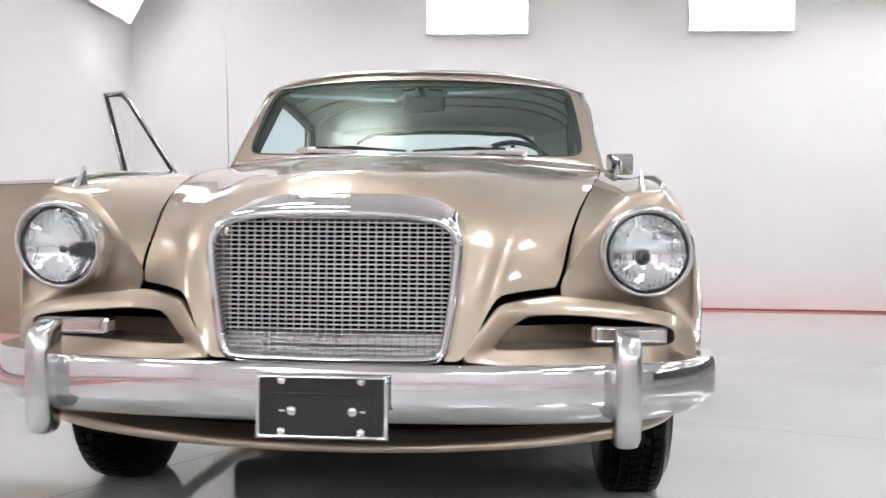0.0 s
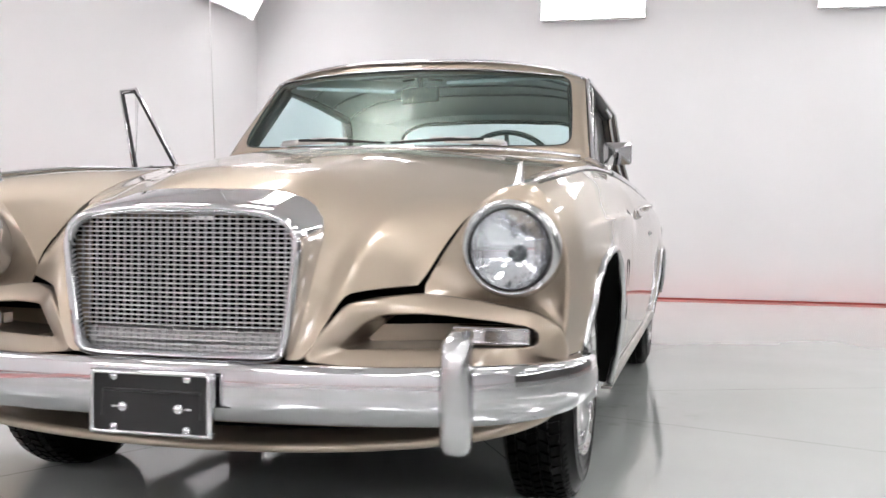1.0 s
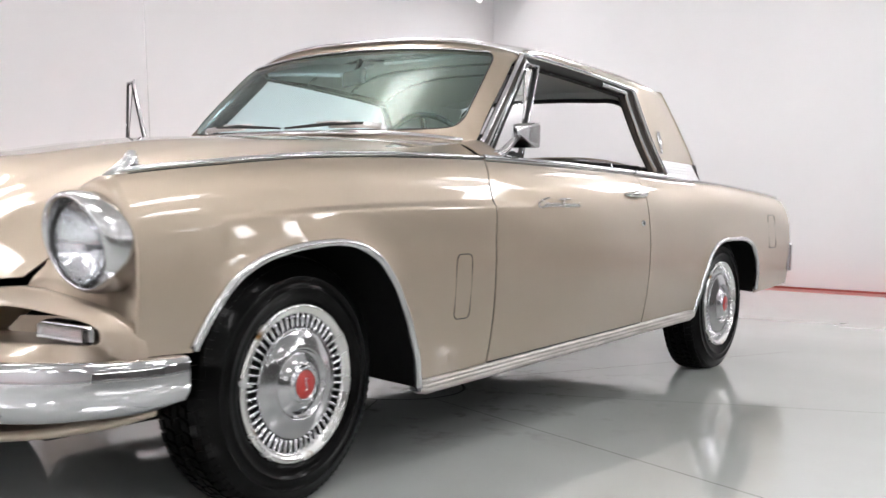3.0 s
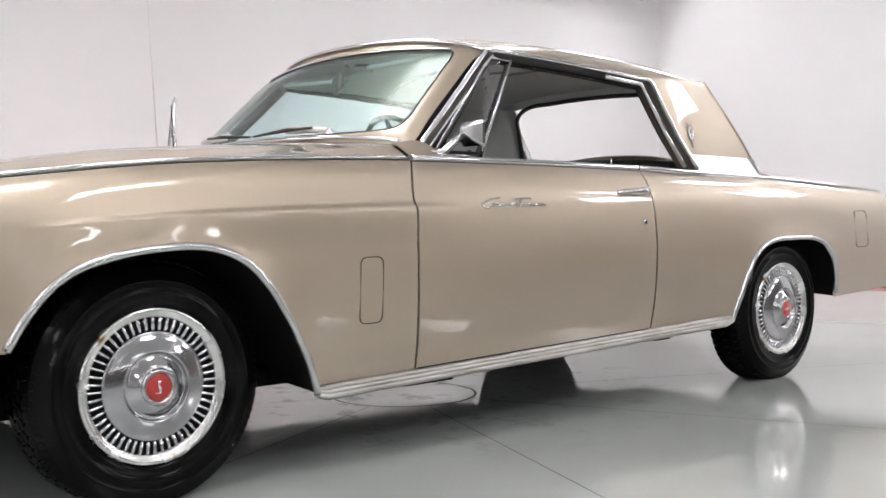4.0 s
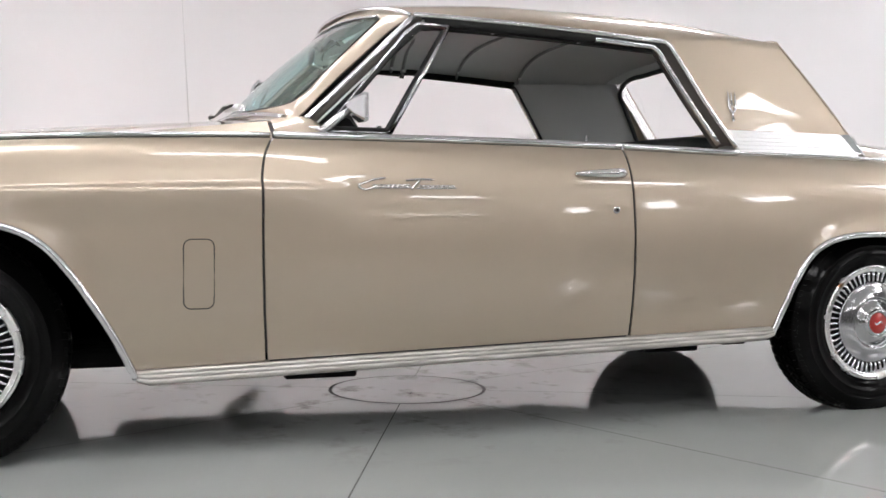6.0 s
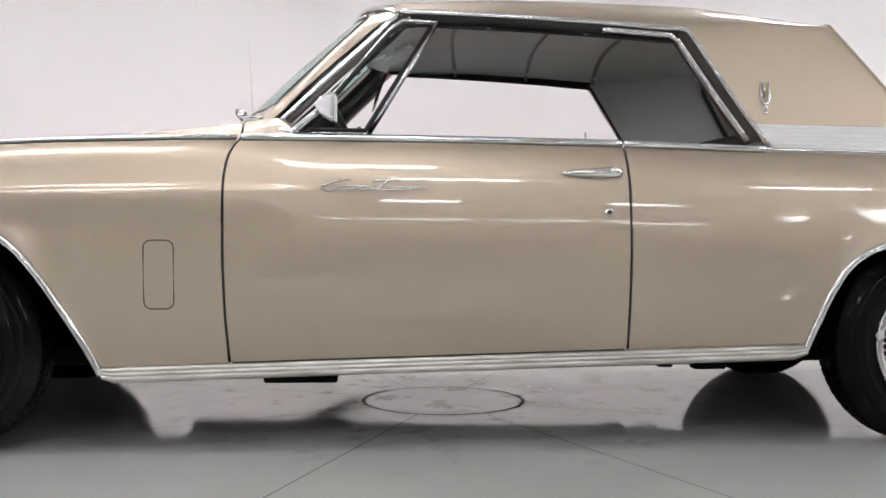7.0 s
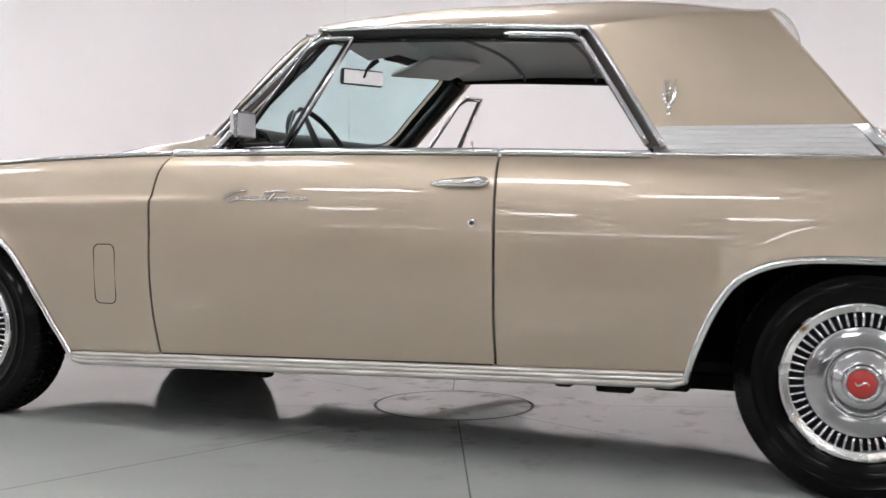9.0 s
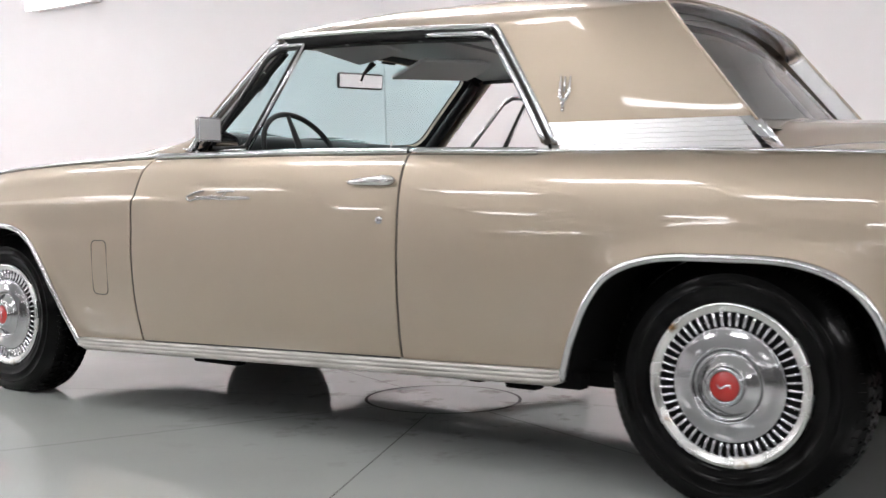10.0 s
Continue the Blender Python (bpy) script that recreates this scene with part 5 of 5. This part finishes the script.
m1 = [((x - 0.793) * 1.02 + 0.793, 1.156, (z - 1.032) * 1.02 + 1.032) for x, y, z in rim]
m2 = [((x - 0.793) * 0.62 + 0.794, 1.128, (z - 1.032) * 0.66 + 1.036) for x, y, z in rim]
m3 = [((x - 0.793) * 0.10 + 0.796, 1.108, (z - 1.032) * 0.14 + 1.040) for x, y, z in rim]
sheet([rim, m1, m2, m3], bm=bm, closed=True)
bmesh.ops.holes_fill(bm, edges=bm.edges, sides=10)
bmesh.ops.recalc_face_normals(bm, faces=bm.faces)
for f in bm.faces:
    f.smooth = False
TURN = Matrix.Translation(Vector((0.793, 1.165, 1.038)) + MIRROR_OUT) @ Matrix.Rotation(radians(-3), 4, "Z") @ Matrix.Translation(Vector((-0.793, -1.165, -1.038)))
bm.transform(TURN)
part("mirror_shell", bm, BEZEL, mirror)
part("mirror_glass", box((0.747, 1.168, 0.996), (0.840, 1.170, 1.068), bevel=0.0008, m=TURN), HAZED, mirror)

# radio aerial
def aerial_at(z):
    return (-0.685 - 0.021 * (z - 1.0), 0.790 - 0.047 * (z - 1.0), z)


aerial = part("aerial", tube([aerial_at(0.95), aerial_at(1.45), aerial_at(2.05)], [0.0026, 0.0018, 0.0012], sides=6), STEEL, car, "thin tall radio aerial on the fender")
part("aerial_base", lathe([(-0.02, 0.018), (0.012, 0.014), (0.022, 0.006), (0.03, 0.004)], aerial_at(0.965), "z", 14), CHROME, aerial)

# ---- rear end ----
def deck():
    rows = []
    for y in np.linspace(2.90, TAIL, 30):
        zc = float(BELT(y)) - 0.001
        xe = 0.602 - 0.05 * float(step(y, 3.2, 4.0))
        ze = zc + 0.012 + 0.03 * float(step(y, 3.0, 3.4))
        top = 1.032 - 0.06 * (y - 3.0) - 0.03 * max(0.0, y - 3.4)
        rows.append([(xe * u, y, ze + (top - ze) * (1 - abs(u) ** 2.6)) for u in np.linspace(-1, 1, 31)])
    return sheet(rows, flip=True)


solid(part("boot_lid", deck(), PAINT, car), 0.006)


def tail():
    rows = []
    for f, y in ((0, TAIL), (0.5, TAIL + 0.012), (1.0, TAIL + 0.015)):
        row = []
        for z in np.linspace(0.36, float(BELT(TAIL)), 16):
            row.append((float(side_x(TAIL, z)) * (1 - 0.03 * f), y, z))
        rows.append(row)
    left = rows
    mid = [[(0.0, TAIL + 0.04, z) for z in np.linspace(0.36, 0.885, 16)]]
    right = [[(-x, y, z) for x, y, z in r] for r in rows[::-1]]
    return sheet(left + mid + right)


part("tail_panel", tail(), PAINT, car)
REAR_PATH = path3([(0.0, 4.270), (0.45, 4.260), (0.70, 4.225), (0.80, 4.185), (0.840, 4.130)])
bm = sheet([[(x, y, z + 0.14) for x, y, z in r] for r in [[(q[0], q[1], q[2]) for q in row] for row in sweep(REAR_PATH, [(0.05, 0.430), (0.01, 0.436), (0.0, 0.425), (-0.006, 0.38), (0.0, 0.33), (0.012, 0.312), (0.05, 0.308)], np.linspace(-1, 1, 61))]])
bmesh.ops.recalc_face_normals(bm, faces=bm.faces)
solid(part("rear_bumper", bm, CHROME, car, "chrome rear bumper"), 0.004)
both("bumper_end", lambda: box((0.812, 4.095, 0.435), (0.866, 4.145, 0.600), bevel=0.014), CHROME)
both("bumper_end_rubber", lambda: box((0.80, 4.080, 0.450), (0.853, 4.096, 0.585), bevel=0.004), TRIM)

# ---- cabin ----
def liner():
    rows = []
    for y in np.linspace(1.385, 2.70, 40):
        r = [(x * 0.955, yy + 0.004, z - 0.034) for x, yy, z in roof_row(y)]
        rows.append(r + [(-x, yy, z) for x, yy, z in r[-2::-1]])
    return sheet(rows)


back = [(x * 0.955, yy + 0.004, z - 0.034) for x, yy, z in roof_row(2.70)]
back += [(-x, yy, z) for x, yy, z in back[-2::-1]]
part("rear_header", sheet([back, [(x, 2.712 + 0.03 * (1 - (x / 0.53) ** 2), 1.284 + 0.03 * (1 - (x / 0.53) ** 2)) for x, yy, z in back]]), LINER, car)
part("headliner", liner(), LINER, car, "grey vinyl headliner with seams")
for y in (1.66, 1.97, 2.27):
    r = [(x * 0.955, yy + 0.004, z - 0.036) for x, yy, z in roof_row(y)]
    bow = part("headliner_bow", tube(r + [(-x, yy, z) for x, yy, z in r[-2::-1]], 0.008, sides=6), BOW, car)
    for sgn in (1, -1):
        part("bow_clip", box((sgn * r[5][0] - 0.005, r[5][1] - 0.006, r[5][2] - 0.016), (sgn * r[5][0] + 0.005, r[5][1] + 0.006, r[5][2] - 0.002), bevel=0.003), STEEL, bow)


def inner_pillar():
    rows = []
    for w in np.linspace(0, 1, 10):
        y_top = 2.255 + w * 0.44
        rows.append([(float(SAIL_X(z)) - 0.050 - w * (0.04 + 0.13 * max(0, z - 0.95) / 0.33), y_top + (1.285 - z) * (0.655 + w * 0.1), z) for z in np.linspace(0.86, 1.285, 12)])
    return sheet(rows)


both("pillar_lining", inner_pillar, LINER)
both("rail_lining", lambda: sheet([[(x - 0.008, y, z - 0.03) for x, y, z in RAIL], [(x - 0.045, y, z - 0.032) for x, y, z in RAIL], [(x - 0.05, y, z - 0.005) for x, y, z in RAIL]]), TRIM)
both("pillar_lining", lambda: tube([tuple(PILLAR_FOOT.lerp(PILLAR_TOP, s) + Vector((-0.052, -0.028, -0.030))) for s in np.linspace(0.0, 0.98, 8)], 0.024, sides=8), DASH)
part("pillar_jamb", mirrored(tube([tuple(PILLAR_FOOT.lerp(PILLAR_TOP, s) + Vector((-0.016, 0.012, -0.016))) for s in np.linspace(0.0, 0.98, 8)], 0.021, sides=8)), PAINT, car)


both("opening_seal", lambda: tube([(x - 0.047, y, z - 0.034) for x, y, z in RAIL]
     + [(float(SAIL_X(z)) - 0.052, 2.252 + (1.285 - z) * 0.655, z) for z in np.linspace(1.262, 0.93, 10)], 0.0065, sides=6), TRIM)


def rear_seal():
    """The dark rubber round the rear window, seen from inside the cabin."""
    side = [(float(SAIL_X(z)) - 0.092 - 0.13 * max(0, z - 0.95) / 0.33, 2.690 + (1.285 - z) * 0.755, z) for z in np.linspace(0.93, 1.235, 9)]
    top = [(x, 2.708 + 0.03 * (1 - (x / 0.53) ** 2), 1.284 + 0.03 * (1 - (x / 0.53) ** 2)) for x in (0.40, 0.3, 0.2, 0.1, 0.0)]
    half = path3(side + top)(np.linspace(0, 1, 40))
    return tube(np.vstack([half, (half * [-1, 1, 1])[-2::-1]]), 0.011, sides=8)


part("rear_window_seal", rear_seal(), TRIM, car)
dash = part("dashboard", sheet([[(x, y + 0.05 * (1 - (x / 0.68) ** 2) * -1, z) for x in np.linspace(-0.68, 0.68, 21)] for y, z in ((1.00, 1.020), (1.06, 1.028), (1.12, 1.024), (1.17, 1.006), (1.19, 0.975), (1.185, 0.92), (1.16, 0.75))]), DASH, car, "black padded dashboard")
solid(dash, 0.01)
part("dash_strip", tube([(x, 1.192 - 0.05 * (1 - (x / 0.68) ** 2), 0.966) for x in np.linspace(-0.64, 0.64, 21)], 0.004, sides=6), CHROME, dash)
hub = Vector((0.385, 1.235, 0.935))
tilt = Matrix.Rotation(radians(-64), 4, "X")
ring = [tuple(hub + (tilt @ Vector((0.20 * math.cos(a), 0.20 * math.sin(a), 0)))) for a in np.linspace(0, 2 * math.pi, 48, endpoint=False)]
wheel = part("steering_wheel", tube(ring, 0.0105, sides=8, closed=True), TRIM, car, "thin black steering wheel")
for a in (20, 160, 270):
    e = hub + (tilt @ Vector((0.195 * math.cos(radians(a)), 0.195 * math.sin(radians(a)), 0)))
    part("spoke", tube([tuple(hub), tuple(e)], [0.016, 0.008], sides=8), TRIM, wheel)
part("horn_button", tube([tuple(hub + tilt @ Vector((0, 0, -0.03))), tuple(hub + tilt @ Vector((0, 0, 0.02)))], [0.04, 0.035], sides=20), TRIM, wheel)
part("column", tube([tuple(hub), (0.385, 1.05, 0.85)], [0.028, 0.03], sides=12), TRIM, wheel)

m = look((0.022, 1.213, 1.272), (0.49, 2.09, 1.185))
rv = part("rear_view_mirror", box((-0.100, -0.032, 0.0), (0.100, 0.032, 0.022), bevel=0.010, m=m), TRIM, car, "dark rear-view mirror on a bracket")
part("mirror_glass", box((-0.093, -0.026, -0.0025), (0.093, 0.026, 0.0), m=m), SILVER, rv)
part("bracket", tube([(0.022, 1.213, 1.272), (0.015, 1.22, 1.30), (0.0, 1.262, 1.345)], [0.006, 0.006, 0.014], sides=8), TRIM, rv)
for sgn in (1, -1):
    v = part("sun_visor", box((-0.235, -0.100, -0.008), (0.235, 0.100, 0.008), bevel=0.006, m=pose(0.325, 1.405, 1.359, 10, -3, 8) if sgn > 0 else pose(-0.325, 1.395, 1.340, 17, 4, -8)), LINER, car, "grey padded sun visor")
    part("visor_rod", tube([(sgn * 0.085, 1.305, 1.345), (sgn * 0.03, 1.28, 1.348)], 0.005, sides=6), TRIM, v)
part("parcel_shelf", sheet([[(x, 2.60 + 0.02 * (1 - x * x), 0.975), (x, 3.0 + 0.12 * (1 - x * x / 0.4), 0.978)] for x in np.linspace(-0.62, 0.62, 15)]), DASH, car)
part("rear_seat_back", tube([(-0.60, 2.58, 0.950), (-0.3, 2.62, 0.975), (0, 2.63, 0.980), (0.3, 2.62, 0.975), (0.60, 2.58, 0.950)], 0.03, sides=10), DASH, car, "top edge of the dark rear seat back")
part("cabin_floor", box((-0.70, 0.85, 0.30), (0.70, 2.75, 0.33)), BLACK, car)
part("firewall", box((-0.69, 0.80, 0.30), (0.69, 0.83, 0.97)), BLACK, car)
part("rear_bulkhead", box((-0.66, 2.72, 0.30), (0.66, 2.74, 0.94)), BLACK, car)

# ---- the far door, swung open on its hinges ----
HINGE = Vector((-0.800, 0.885, 0.0))
swing = Matrix.Translation(HINGE) @ Matrix.Rotation(radians(71), 4, "Z") @ Matrix.Translation(-HINGE)
right_door = part("door", mirrored(make_door()), PAINT, car, "champagne gold passenger door standing open")
right_door.matrix_basis = swing
solid(right_door, 0.006)
part("door_moulding", mirrored(tube(belt_run(0.905, 2.052, 0.011), 0.011, sides=8)), CHROME, right_door)
vent_window(right_door, 1)
fit_door(right_door, 1)


def door_card():
    rows = []
    for y in np.linspace(0.90, 2.04, 12):
        rows.append([(-(float(side_x(y, z)) - 0.085), y, z) for z in np.linspace(0.32, 0.93, 10)])
    return sheet(rows)


card = solid(part("door_card", door_card(), LINER, right_door, "grey vinyl inner door panel"), 0.01)
part("card_edge", sheet([[(-(float(side_x(y, 0.93)) - 0.005), y, float(BELT(y)) - 0.004), (-(float(side_x(y, 0.93)) - 0.085), y, float(BELT(y)) - 0.006)] for y in np.linspace(0.91, 2.04, 12)]), PAINT, right_door)
part("lock_pin", tube([(-0.755, 1.90, 0.93), (-0.755, 1.90, 0.965)], 0.004, sides=6), CHROME, right_door)
for y in (0.905, 2.045):
    part("door_edge", sheet([[(-(float(side_x(y, z)) - 0.004), y, z), (-(float(side_x(y, z)) - 0.085), y, z)] for z in np.linspace(0.31, 0.92, 12)]), PAINT, right_door)

# ---- floor joints ----
def floor_line(p, q, w=0.004):
    d = Vector((q[0] - p[0], q[1] - p[1], 0)).normalized()
    n = Vector((-d.y, d.x, 0)) * w
    bm = bmesh.new()
    a, b = Vector((p[0], p[1], 0.001)), Vector((q[0], q[1], 0.001))
    bm.faces.new([bm.verts.new(v) for v in (a - n, b - n, b + n, a + n)])
    return bm


hatch = tagged(part("floor_hatch_joint", lathe([(0.001, 0.299), (0.001, 0.312)], (-0.047, 1.573, 0), "z", 72), JOINT, None), "thin dark ring cut into the grey floor", "floor joint", kind="structure")
for p, q in (((0.235, 1.464), (2.9, 0.40)), ((0.236, 1.702), (2.8, 2.80)), ((0.092, 1.29), (0.95, -0.44)), ((0.075, 1.857), (0.95, 3.90)), ((-0.33, 1.69), (-2.2, 2.45)), ((-0.335, 1.455), (-2.4, 0.70)), ((-0.16, 1.29), (-1.0, -0.75)), ((-0.15, 1.86), (-0.95, 3.9))):
    tagged(part("floor_saw_cut", floor_line(p, q, 0.0019), JOINT, None), "thin dark saw cut in the grey floor", "floor joint", kind="structure")
